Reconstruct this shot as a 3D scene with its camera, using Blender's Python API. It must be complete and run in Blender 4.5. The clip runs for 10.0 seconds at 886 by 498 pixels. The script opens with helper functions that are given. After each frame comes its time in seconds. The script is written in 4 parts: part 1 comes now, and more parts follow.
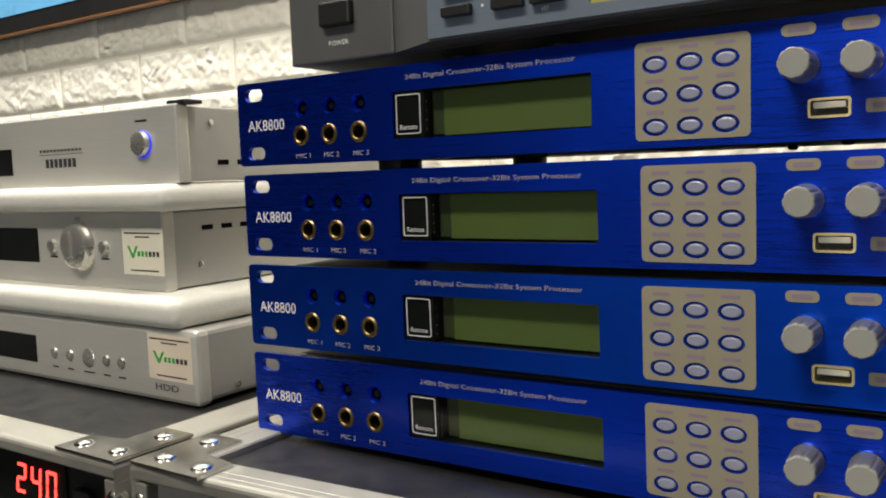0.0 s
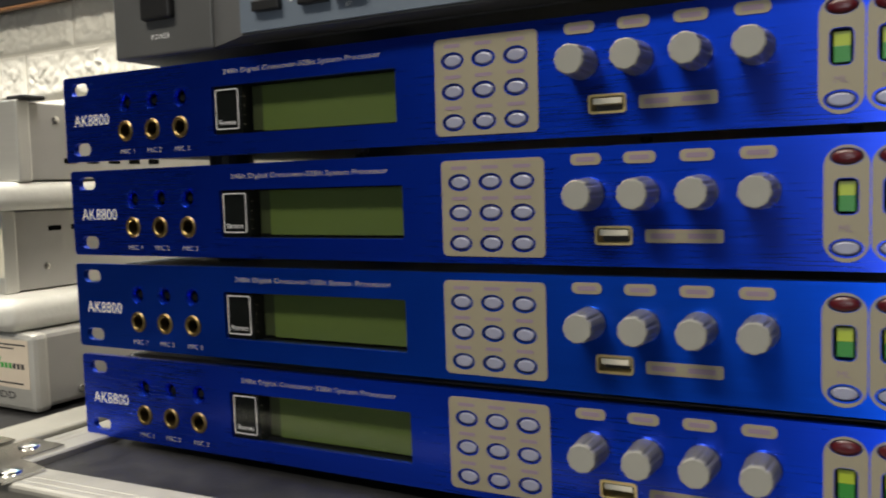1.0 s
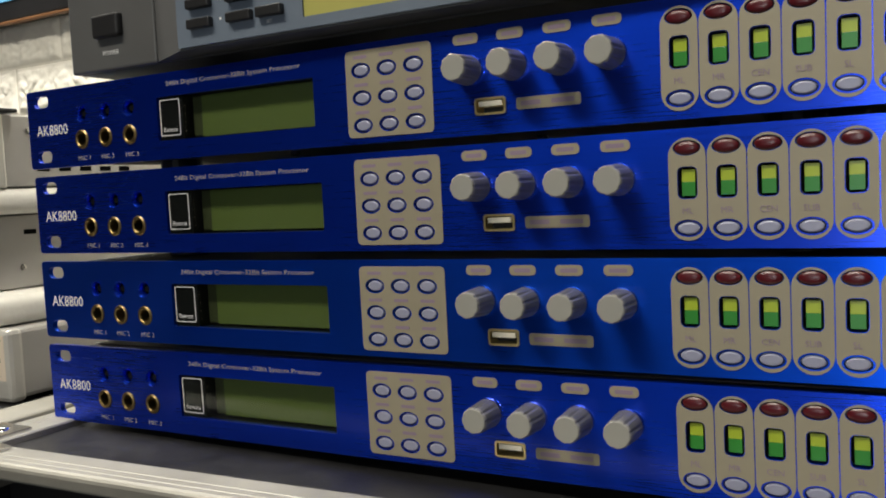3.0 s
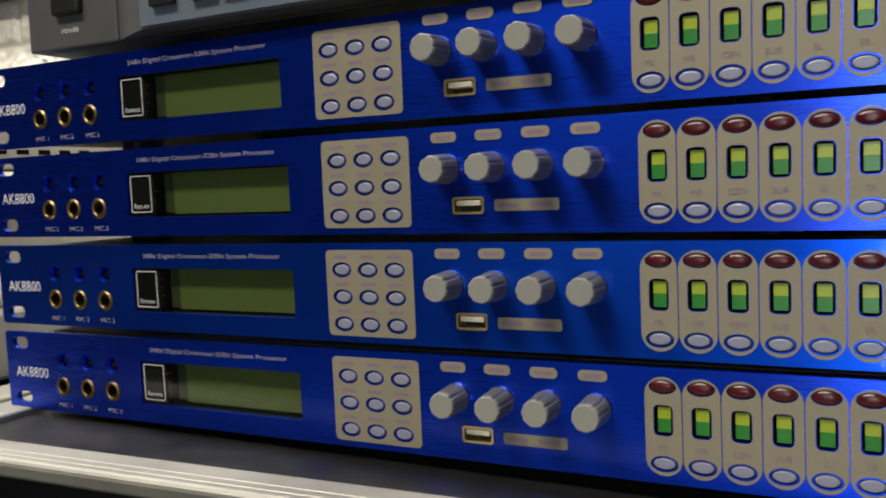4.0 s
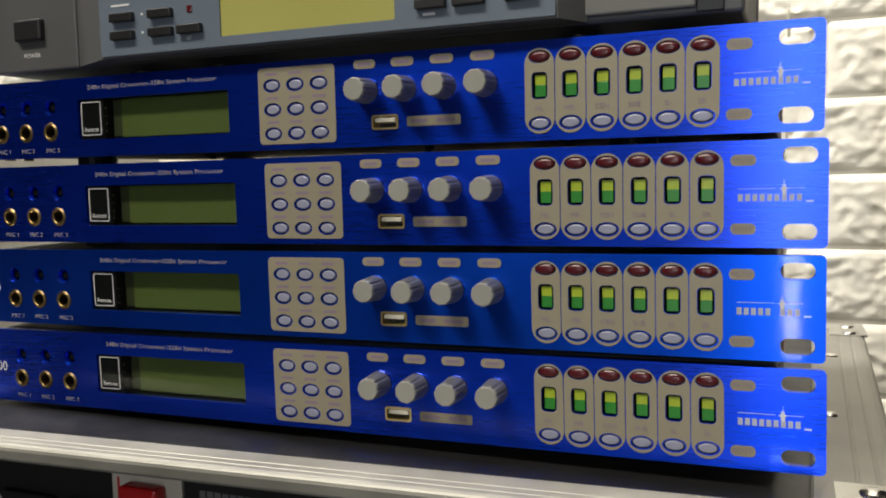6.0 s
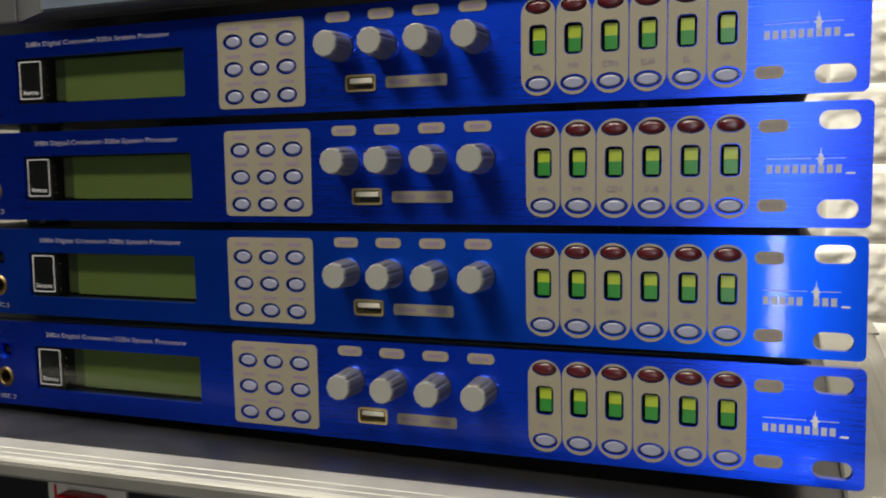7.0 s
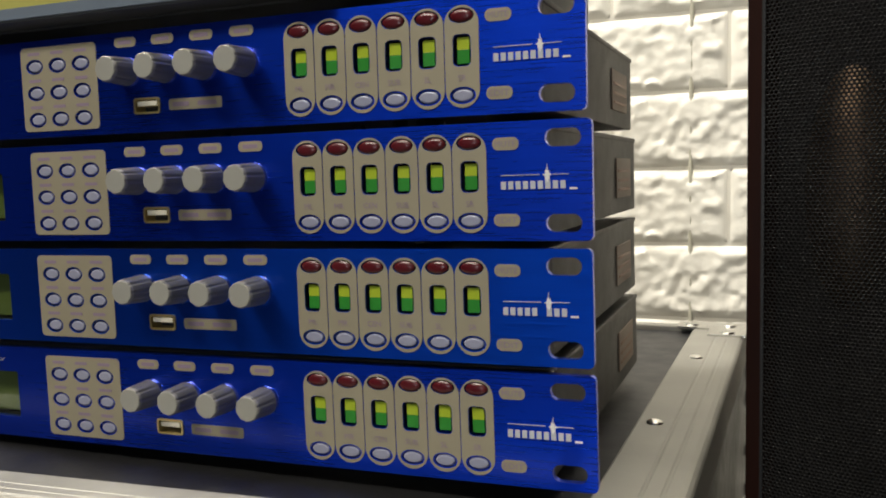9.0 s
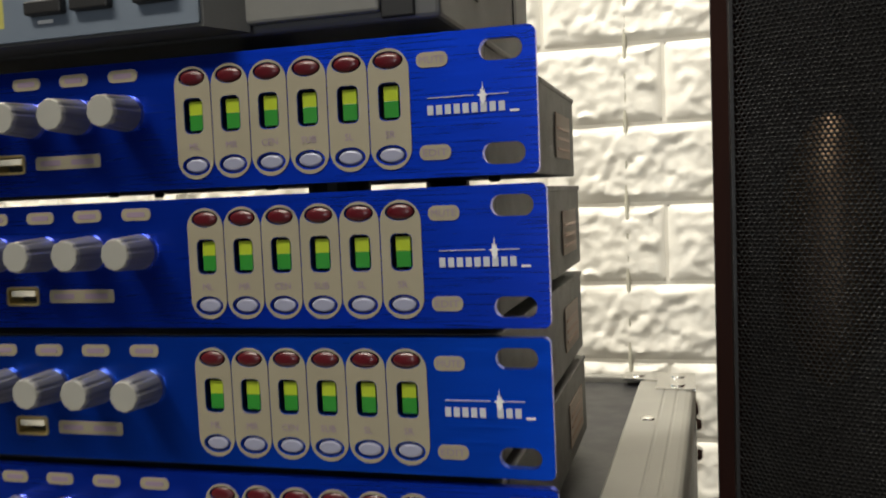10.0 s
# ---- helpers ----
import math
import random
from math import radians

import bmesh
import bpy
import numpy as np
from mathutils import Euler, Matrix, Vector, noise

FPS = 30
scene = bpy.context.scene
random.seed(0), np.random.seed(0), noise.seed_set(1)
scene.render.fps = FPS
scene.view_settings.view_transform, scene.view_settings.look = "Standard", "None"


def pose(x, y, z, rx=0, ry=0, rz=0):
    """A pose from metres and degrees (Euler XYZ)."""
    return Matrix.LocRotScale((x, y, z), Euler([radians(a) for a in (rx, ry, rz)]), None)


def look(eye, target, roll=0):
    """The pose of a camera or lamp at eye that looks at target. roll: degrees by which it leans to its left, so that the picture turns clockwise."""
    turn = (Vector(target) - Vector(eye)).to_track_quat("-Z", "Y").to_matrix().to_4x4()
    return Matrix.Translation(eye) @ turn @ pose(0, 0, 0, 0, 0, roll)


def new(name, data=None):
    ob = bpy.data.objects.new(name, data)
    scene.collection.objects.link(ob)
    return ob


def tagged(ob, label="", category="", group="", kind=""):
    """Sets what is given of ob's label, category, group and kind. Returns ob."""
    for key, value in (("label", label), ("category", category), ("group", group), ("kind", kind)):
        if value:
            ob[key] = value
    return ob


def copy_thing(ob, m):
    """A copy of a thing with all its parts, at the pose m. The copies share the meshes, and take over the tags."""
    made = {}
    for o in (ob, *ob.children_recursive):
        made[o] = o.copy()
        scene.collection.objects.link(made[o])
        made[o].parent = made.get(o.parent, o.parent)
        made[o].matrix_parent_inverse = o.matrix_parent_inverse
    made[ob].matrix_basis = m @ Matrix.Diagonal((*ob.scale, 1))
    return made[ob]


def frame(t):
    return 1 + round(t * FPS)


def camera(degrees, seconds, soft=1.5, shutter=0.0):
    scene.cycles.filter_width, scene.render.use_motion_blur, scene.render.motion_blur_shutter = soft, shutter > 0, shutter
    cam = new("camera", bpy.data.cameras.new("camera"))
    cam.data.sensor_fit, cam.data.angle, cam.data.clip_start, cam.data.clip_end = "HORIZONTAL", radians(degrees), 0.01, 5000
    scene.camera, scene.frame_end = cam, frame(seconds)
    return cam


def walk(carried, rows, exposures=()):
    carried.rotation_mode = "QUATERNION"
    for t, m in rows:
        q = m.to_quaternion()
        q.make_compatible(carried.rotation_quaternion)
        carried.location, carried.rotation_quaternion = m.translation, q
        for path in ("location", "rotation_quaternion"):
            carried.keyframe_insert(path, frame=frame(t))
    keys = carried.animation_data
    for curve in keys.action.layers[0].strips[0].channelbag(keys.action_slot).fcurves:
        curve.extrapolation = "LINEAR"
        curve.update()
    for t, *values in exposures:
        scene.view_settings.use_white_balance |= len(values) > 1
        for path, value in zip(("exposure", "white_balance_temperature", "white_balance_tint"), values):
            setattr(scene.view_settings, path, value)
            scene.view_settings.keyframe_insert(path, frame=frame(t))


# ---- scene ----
cam = camera(55.1, 10.0, soft=1.9, shutter=0.25)
PATH = [
    (0, (0.35, -0.323, 1.038), (-0.769, 1.325, 0.86), -1.9),
    (0.5, (0.358, -0.308, 1.033), (-0.712, 1.372, 0.859), -1.5),
    (1, (0.393, -0.297, 1.03), (-0.584, 1.441, 0.872), -1.5),
    (1.5, (0.436, -0.293, 1.028), (-0.457, 1.49, 0.881), -1.1),
    (2, (0.458, -0.289, 1.03), (-0.377, 1.524, 0.902), -1.9),
    (2.5, (0.452, -0.305, 1.032), (-0.466, 1.467, 0.899), -2.2),
    (2.7, (0.447, -0.312, 1.029), (-0.537, 1.424, 0.892), -2.6),
    (3.8, (0.45, -0.311, 1.021), (-0.519, 1.431, 0.851), -2.1),
    (4, (0.445, -0.309, 1.02), (-0.473, 1.46, 0.856), -2.1),
    (4.5, (0.442, -0.331, 1.032), (-0.366, 1.491, 0.871), -2.5),
    (5, (0.459, -0.366, 1.027), (-0.302, 1.478, 0.884), -1.5),
    (5.2, (0.477, -0.37, 1.031), (-0.278, 1.476, 0.89), -1.1),
    (6.3, (0.47, -0.363, 1.032), (-0.29, 1.478, 0.843), -1.3),
    (6.5, (0.457, -0.355, 1.025), (-0.315, 1.482, 0.851), -1.3),
    (7, (0.456, -0.323, 1.02), (-0.263, 1.534, 0.834), -0.6),
    (7.5, (0.496, -0.305, 1.025), (-0.154, 1.577, 0.84), 0.1),
    (8, (0.516, -0.303, 1.023), (-0.159, 1.57, 0.834), 0.0),
    (8.5, (0.53, -0.299, 1.023), (-0.172, 1.564, 0.829), -0.8),
    (9, (0.548, -0.3, 1.024), (-0.179, 1.555, 0.846), -1.5),
    (9.5, (0.557, -0.292, 1.029), (-0.141, 1.575, 0.865), -1.5),
    (10, (0.529, -0.25, 1.04), (-0.035, 1.664, 0.91), -2.3),
]
walk(cam, [(t, look(eye, target, roll)) for t, eye, target, roll in PATH])

# ---- world and light ----
world = bpy.data.worlds.new("world")
scene.world = world
world.use_nodes = True
world.node_tree.nodes["Background"].inputs[0].default_value = (0.9, 0.95, 1.0, 1)
world.node_tree.nodes["Background"].inputs[1].default_value = 0.03
scene.view_settings.exposure = 0.0


def lamp(name, m, sx, sy, watts, colour):
    d = bpy.data.lights.new(name, "AREA")
    d.shape, d.size, d.size_y, d.energy, d.color = "RECTANGLE", sx, sy, watts, colour
    ob = new(name, d)
    ob.matrix_world = m
    return ob


lamp("ceiling_lamp_left", look((-0.80, 0.05, 2.62), (-0.80, 0.25, 0.9)), 0.9, 0.20, 46, (1.0, 0.95, 0.86))
lamp("ceiling_lamp_middle", look((-0.10, -1.15, 2.62), (0.10, 0.0, 1.0)), 1.2, 0.20, 33, (1.0, 0.93, 0.80))
lamp("ceiling_lamp_wall", look((0.62, 0.16, 2.62), (0.66, 0.30, 0.9)), 0.6, 0.20, 24, (1.0, 0.95, 0.86))
lamp("shop_window_light", look((0.66, -2.58, 1.25), (0.64, 0.0, 1.0)), 0.30, 1.30, 2.4, (0.90, 0.96, 1.0))
lamp("door_gap_light", look((0.48, -2.56, 1.15), (0.48, 0.0, 1.05)), 0.045, 1.50, 8.5, (0.93, 0.97, 1.0))


# ---- materials ----
def mat(name, colour, rough=0.5, metal=0.0, spread=0.12, scale=40, stretch=(1, 1, 1), bump=0.0, bscale=300,
        rough_spread=0.1, emit=0.0, spec=0.5, per_piece=0.0, coat=0.0):
    m = bpy.data.materials.new(name)
    m.use_nodes = True
    nt = m.node_tree
    n, l = nt.nodes, nt.links
    b = n["Principled BSDF"]
    co = n.new("ShaderNodeTexCoord")
    mp = n.new("ShaderNodeMapping")
    mp.inputs["Scale"].default_value = stretch
    l.new(co.outputs["Object"], mp.inputs["Vector"])
    fine = n.new("ShaderNodeTexNoise")
    fine.inputs["Scale"].default_value, fine.inputs["Detail"].default_value = scale, 6
    l.new(mp.outputs[0], fine.inputs["Vector"])
    large = n.new("ShaderNodeTexNoise")
    large.inputs["Scale"].default_value, large.inputs["Detail"].default_value = 9, 3
    l.new(co.outputs["Object"], large.inputs["Vector"])
    add = n.new("ShaderNodeMath")
    add.operation = "ADD"
    l.new(fine.outputs[0], add.inputs[0])
    l.new(large.outputs[0], add.inputs[1])
    span = n.new("ShaderNodeMapRange")
    span.inputs["From Min"].default_value, span.inputs["From Max"].default_value = 0.6, 1.4
    span.inputs["To Min"].default_value, span.inputs["To Max"].default_value = 1 - spread, 1 + spread
    l.new(add.outputs[0], span.inputs[0])
    hsv = n.new("ShaderNodeHueSaturation")
    hsv.inputs["Color"].default_value = (*colour, 1)
    value = span.outputs[0]
    if per_piece:
        info = n.new("ShaderNodeObjectInfo")
        r = n.new("ShaderNodeMapRange")
        r.inputs["To Min"].default_value, r.inputs["To Max"].default_value = 1 - per_piece, 1 + per_piece
        l.new(info.outputs["Random"], r.inputs[0])
        mu = n.new("ShaderNodeMath")
        mu.operation = "MULTIPLY"
        l.new(value, mu.inputs[0])
        l.new(r.outputs[0], mu.inputs[1])
        value = mu.outputs[0]
    l.new(value, hsv.inputs["Value"])
    l.new(hsv.outputs[0], b.inputs["Base Color"])
    rr = n.new("ShaderNodeMapRange")
    rr.inputs["From Min"].default_value, rr.inputs["From Max"].default_value = 0.6, 1.4
    rr.inputs["To Min"].default_value, rr.inputs["To Max"].default_value = max(0.02, rough - rough_spread), min(1, rough + rough_spread)
    l.new(add.outputs[0], rr.inputs[0])
    l.new(rr.outputs[0], b.inputs["Roughness"])
    b.inputs["Metallic"].default_value = metal
    b.inputs["Specular IOR Level"].default_value = spec
    b.inputs["Coat Weight"].default_value = coat
    b.inputs["Coat Roughness"].default_value = 0.22
    if bump:
        t = n.new("ShaderNodeTexNoise")
        t.inputs["Scale"].default_value, t.inputs["Detail"].default_value = bscale, 4
        l.new(mp.outputs[0], t.inputs["Vector"])
        bp = n.new("ShaderNodeBump")
        bp.inputs["Strength"].default_value, bp.inputs["Distance"].default_value = bump, 0.001
        l.new(t.outputs[0], bp.inputs["Height"])
        l.new(bp.outputs[0], b.inputs["Normal"])
    if emit:
        b.inputs["Emission Color"].default_value = (*colour, 1)
        b.inputs["Emission Strength"].default_value = emit
    return m


def glass(name):
    m = bpy.data.materials.new(name)
    m.use_nodes = True
    nt = m.node_tree
    n, l = nt.nodes, nt.links
    n.remove(n["Principled BSDF"])
    tr, gl, mix, fr = (n.new(k) for k in ("ShaderNodeBsdfTransparent", "ShaderNodeBsdfGlossy", "ShaderNodeMixShader", "ShaderNodeFresnel"))
    tr.inputs[0].default_value = (0.86, 0.88, 0.86, 1)
    gl.inputs["Roughness"].default_value = 0.08
    fr.inputs[0].default_value = 1.25
    l.new(fr.outputs[0], mix.inputs[0])
    l.new(tr.outputs[0], mix.inputs[1])
    l.new(gl.outputs[0], mix.inputs[2])
    l.new(mix.outputs[0], n["Material Output"].inputs[0])
    return m


def brushed(name, colour, rough, coat, coat_rough, grain=0.20):
    """Anodised sheet brushed lengthwise: fine streaks along x, gloss drawn out across them."""
    m = mat(name, colour, rough, 0.92, 0.05, 60, (0.7, 22, 22), 0.0, rough_spread=0.07, spec=0.3, coat=coat)
    n, l = m.node_tree.nodes, m.node_tree.links
    b = n["Principled BSDF"]
    b.inputs["Coat Roughness"].default_value = coat_rough
    b.inputs["Anisotropic"].default_value = 0.85
    up = n.new("ShaderNodeCombineXYZ")
    up.inputs[2].default_value = 1.0
    l.new(up.outputs[0], b.inputs["Tangent"])
    co = n.new("ShaderNodeTexCoord")
    normal = None
    for scale, stretch, strength, deep in ((70, (0.5, 30, 30), grain, 0.00012), (26, (1.1, 24, 24), grain, 0.00035)):
        mp = n.new("ShaderNodeMapping")
        mp.inputs["Scale"].default_value = stretch
        l.new(co.outputs["Object"], mp.inputs["Vector"])
        t = n.new("ShaderNodeTexNoise")
        t.inputs["Scale"].default_value, t.inputs["Detail"].default_value = scale, 3
        l.new(mp.outputs[0], t.inputs["Vector"])
        bp = n.new("ShaderNodeBump")
        bp.inputs["Strength"].default_value, bp.inputs["Distance"].default_value = strength, deep
        l.new(t.outputs[0], bp.inputs["Height"])
        if normal:
            l.new(normal, bp.inputs["Normal"])
        normal = bp.outputs[0]
    l.new(normal, b.inputs["Normal"])
    return m


BLUE = brushed("blue_anodised", (0.001, 0.047, 0.70), 0.29, 0.40, 0.20)
BLUEFILM = brushed("blue_under_film", (0.002, 0.066, 0.64), 0.32, 0.28, 0.05, 0.09)
MARK = mat("mark_ink", (0.50, 0.52, 0.58), 0.5, 0, 0.05)
INK = mat("pale_ink", (0.34, 0.34, 0.37), 0.5, 0, 0.05)
USBGOLD = mat("bright_gold", (0.95, 0.76, 0.36), 0.32, 0.9, 0.08, 200)
STICKER = mat("tan_sticker", (0.36, 0.27, 0.20), 0.5, 0, 0.08)
PADDIM = mat("dim_grey_ink", (0.14, 0.14, 0.15), 0.5)
PAD = mat("grey_print", (0.335, 0.300, 0.215), 0.5, 0.2, 0.05, 60, bump=0.05)
BUTTON = mat("lilac_button", (0.31, 0.32, 0.43), 0.38, 0.1, 0.04)
KNOBSIDE = mat("dark_grey_knob", (0.20, 0.198, 0.185), 0.4, 0.2, 0.08, bump=0.05)
KNOB = mat("grey_knob", (0.32, 0.315, 0.285), 0.45, 0.0, 0.06, bump=0.04)
GOLD = mat("gold_plate", (0.27, 0.19, 0.08), 0.38, 1.0, 0.08, 200)
BLACK = mat("black_plastic", (0.010, 0.010, 0.011), 0.45, 0, 0.1, bump=0.05)
BEZEL = mat("display_black", (0.006, 0.007, 0.007), 0.35, 0, 0.05, spec=0.25)
VOID = mat("dark_opening", (0.003, 0.003, 0.003), 0.8, 0, 0.05, spec=0.05)
LCD = mat("lcd_green", (0.098, 0.138, 0.031), 0.45, 0, 0.05, 30)
LCDEDGE = mat("lcd_dull_edge", (0.040, 0.050, 0.018), 0.45, 0, 0.15, 30)
LCDBIG = mat("lcd_yellow", (0.40, 0.38, 0.10), 0.45, 0, 0.05, 30)
WHITE = mat("white_ink", (0.78, 0.78, 0.78), 0.5, 0, 0.04)
VIOLET = mat("violet_ink", (0.27, 0.20, 0.27), 0.6, 0, 0.05)
RED = mat("red_lens", (0.085, 0.005, 0.010), 0.3, 0, 0.06, coat=0.15)
GREEN = mat("green_lens", (0.030, 0.235, 0.030), 0.3, 0, 0.06)
LIME = mat("lime_lens", (0.38, 0.48, 0.030), 0.3, 0, 0.06)
CHAR = mat("charcoal_steel", (0.085, 0.081, 0.075), 0.5, 0.3, 0.08, 90, bump=0.12, bscale=900)
GREYPL = mat("grey_casing", (0.085, 0.086, 0.086), 0.45, 0.0, 0.07, bump=0.06, bscale=900)
GREYEND = mat("grey_end_section", (0.17, 0.17, 0.16), 0.45, 0.0, 0.07, bump=0.05, bscale=900)
SLATE = mat("slate_fascia", (0.15, 0.185, 0.235), 0.4, 0.1, 0.05, bump=0.04)
ALU = mat("aluminium_trim", (0.31, 0.30, 0.265), 0.60, 0.60, 0.22, 28, (1, 1, 1), 0.08, 200, rough_spread=0.14)
STEEL = mat("chrome_steel", (0.70, 0.69, 0.66), 0.18, 1.0, 0.08, 60)
LAMINATE = mat("black_laminate", (0.016, 0.016, 0.017), 0.42, 0, 0.25, 80, bump=0.10, bscale=500)
SILVER = mat("brushed_silver", (0.56, 0.55, 0.51), 0.40, 0.45, 0.07, 60, (0.6, 30, 30), 0.07, 120)
SATIN = mat("satin_silver", (0.66, 0.65, 0.61), 0.28, 0.85, 0.06, 60)
SILVERSIDE = mat("silver_paint", (0.40, 0.39, 0.37), 0.45, 0.4, 0.06, 60)
FOAM = mat("white_foam", (0.60, 0.59, 0.54), 0.7, 0, 0.05, 60, bump=0.35, bscale=220)
PAPER = mat("cream_sticker", (0.72, 0.68, 0.56), 0.5, 0, 0.05)
PINKPAPER = mat("sticker_glossy", (0.72, 0.62, 0.50), 0.4, 0, 0.10, 25)
LEAF = mat("green_ink", (0.04, 0.38, 0.06), 0.5)
DARKINK = mat("dark_ink", (0.02, 0.02, 0.025), 0.5)
BRICKM = mat("white_brick", (0.83, 0.80, 0.71), 0.5, 0, 0.04, 30, bump=0.75, bscale=75, per_piece=0.04)
MORTAR = mat("white_mortar", (0.72, 0.69, 0.60), 0.6, 0, 0.06, 30, bump=0.2, bscale=150)
# Unseen walls' colours, set dark so the blue panels reflect less; left wall darkest.
DIMREFLECT = mat("reflection_dimming", (0.035, 0.034, 0.034), 0.8, 0, 0.1, 5)
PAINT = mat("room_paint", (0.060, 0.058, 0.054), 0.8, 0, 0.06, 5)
CEIL = mat("ceiling_paint", (0.7, 0.69, 0.66), 0.9, 0, 0.04, 5)
FLOORM = mat("floor_tile", (0.05, 0.047, 0.044), 0.6, 0, 0.15, 6)
WOOD = mat("dark_mahogany", (0.018, 0.006, 0.004), 0.6, 0, 0.3, 30, (8, 8, 0.8), 0.05, 60, spec=0.08)
GRILLE = mat("black_grille", (0.010, 0.0095, 0.0095), 0.5, 0.0, 0.25, 90, spec=0.35)
CONE = mat("paper_cone", (0.010, 0.009, 0.009), 0.6, 0, 0.2)
# warm metal of the added dome that makes the glint in the grille
GLINT = mat("glint_metal", (0.30, 0.21, 0.14), 0.5, 1.0, 0.1)
REDPL = mat("red_switch", (0.55, 0.012, 0.015), 0.35, 0, 0.08)
CREAM = mat("cream_panel", (0.62, 0.58, 0.50), 0.5, 0, 0.05)
DIGIT = mat("red_digit", (1.0, 0.05, 0.04), 0.4, emit=4.0)
BLUERING = mat("blue_ring_light", (0.03, 0.05, 1.0), 0.4, emit=0.45)
SCREEN = mat("blue_screen", (0.10, 0.30, 0.50), 0.3, emit=0.5)
BRONZE = mat("bronze_trim", (0.30, 0.15, 0.07), 0.35, 0.5, 0.1)
GLASS = glass("clear_window")
LINETONE = mat("dull_cream_line", (0.44, 0.42, 0.34), 0.9, spec=0.05)


# ---- shape helpers ----
def part(name, bm, material, parent=None, label="", smooth=False):
    me = bpy.data.meshes.new(name)
    bmesh.ops.recalc_face_normals(bm, faces=bm.faces)
    if smooth:
        for f in bm.faces:
            f.smooth = True
    bm.to_mesh(me)
    bm.free()
    me.materials.append(material)
    if smooth:
        me.set_sharp_from_angle(angle=radians(38))
    ob = new(name, me)
    ob.parent = parent
    if label:
        ob["label"] = label
    return ob


def thing(name, m, label, category, group="", kind=""):
    ob = new(name)
    ob.empty_display_size = 0.02
    ob.matrix_world = m
    return tagged(ob, label, category, group, kind)


def box(x0, x1, y0, y1, z0, z1, bevel=0.0, bm=None, seg=2):
    bm = bm or bmesh.new()
    r = bmesh.ops.create_cube(bm, size=1)["verts"]
    for v in r:
        v.co = Vector((x0 + (v.co.x + 0.5) * (x1 - x0), y0 + (v.co.y + 0.5) * (y1 - y0), z0 + (v.co.z + 0.5) * (z1 - z0)))
    if bevel:
        es = {e for v in r for e in v.link_edges}
        bmesh.ops.bevel(bm, geom=list(es), offset=bevel, segments=seg, affect="EDGES", profile=0.5)
    return bm


def oval(cx, cz, rx, rz, n=28):
    return [(cx + rx * math.cos(2 * math.pi * i / n), cz + rz * math.sin(2 * math.pi * i / n)) for i in range(n)]


def rrect(x0, x1, z0, z1, r, n=5):
    pts = []
    for cx, cz, a in ((x1 - r, z1 - r, 0), (x0 + r, z1 - r, 90), (x0 + r, z0 + r, 180), (x1 - r, z0 + r, 270)):
        for i in range(n + 1):
            t = radians(a + 90 * i / n)
            pts.append((cx + r * math.cos(t), cz + r * math.sin(t)))
    return pts


def plate(outline, holes, y0, y1, bm=None):
    """A flat plate in the xz plane from y0 (front) to y1, with holes through it."""
    bm = bm or bmesh.new()
    edges = []
    for loop in [outline] + holes:
        vs = [bm.verts.new((x, y0, z)) for x, z in loop]
        edges += [bm.edges.new((vs[i], vs[(i + 1) % len(vs)])) for i in range(len(vs))]
    faces = [g for g in bmesh.ops.triangle_fill(bm, use_beauty=True, edges=edges)["geom"] if isinstance(g, bmesh.types.BMFace)]
    ext = bmesh.ops.extrude_face_region(bm, geom=faces)["geom"]
    for v in ext:
        if isinstance(v, bmesh.types.BMVert):
            v.co.y += y1 - y0
    return bm


def tube(cx, cz, rings, n=28, bm=None, cap0=True, cap1=True):
    """A turned shape along y: rings of (y, radius) or (y, rx, rz)."""
    bm = bm or bmesh.new()
    rows = []
    for y, rx, *rest in rings:
        rz = rest[0] if rest else rx
        rows.append([bm.verts.new((cx + rx * math.cos(2 * math.pi * i / n), y, cz + rz * math.sin(2 * math.pi * i / n))) for i in range(n)])
    for a, b in zip(rows, rows[1:]):
        for i in range(n):
            bm.faces.new((a[i], a[(i + 1) % n], b[(i + 1) % n], b[i]))
    if cap0:
        bm.faces.new(rows[0])
    if cap1:
        bm.faces.new(rows[-1])
    return bm


def post(cx, cy, rings, n=20):
    """A turned shape along z: rings of (z, radius)."""
    bm = tube(0, 0, rings, n)
    for v in bm.verts:
        x, y, z = v.co
        v.co = Vector((cx + x, cy + z, y))
    return bm


def lettering(text, x, z, height, y, material, parent, width=0.0, name="lettering", centre=False, flip=False):
    cu = bpy.data.curves.new("text", "FONT")
    cu.body, cu.size, cu.extrude, cu.resolution_u = text, 1.0, 0.0, 2
    tmp = bpy.data.objects.new("text", cu)
    scene.collection.objects.link(tmp)
    bpy.context.view_layer.update()
    me = bpy.data.meshes.new_from_object(tmp.evaluated_get(bpy.context.evaluated_depsgraph_get()))
    bpy.data.objects.remove(tmp)
    bpy.data.curves.remove(cu)
    xs = [v.co.x for v in me.vertices]
    ys = [v.co.y for v in me.vertices]
    w, h = max(xs) - min(xs), max(ys) - min(ys)
    s = height / h
    sx = width / w if width else s
    ox = -0.5 * w * sx if centre else 0
    for v in me.vertices:
        a, b = (v.co.x - min(xs)) * sx + ox, (v.co.y - min(ys)) * s
        if flip:
            a, b = -a, -b
        v.co = Vector((x + a, y, z + b))
    me.materials.append(material)
    ob = new(name, me)
    ob.parent = parent
    return ob


# ---- the room ----
def structure(name, bm, material, label):
    return tagged(part(name, bm, material), label, name.split("_")[0], kind="structure")


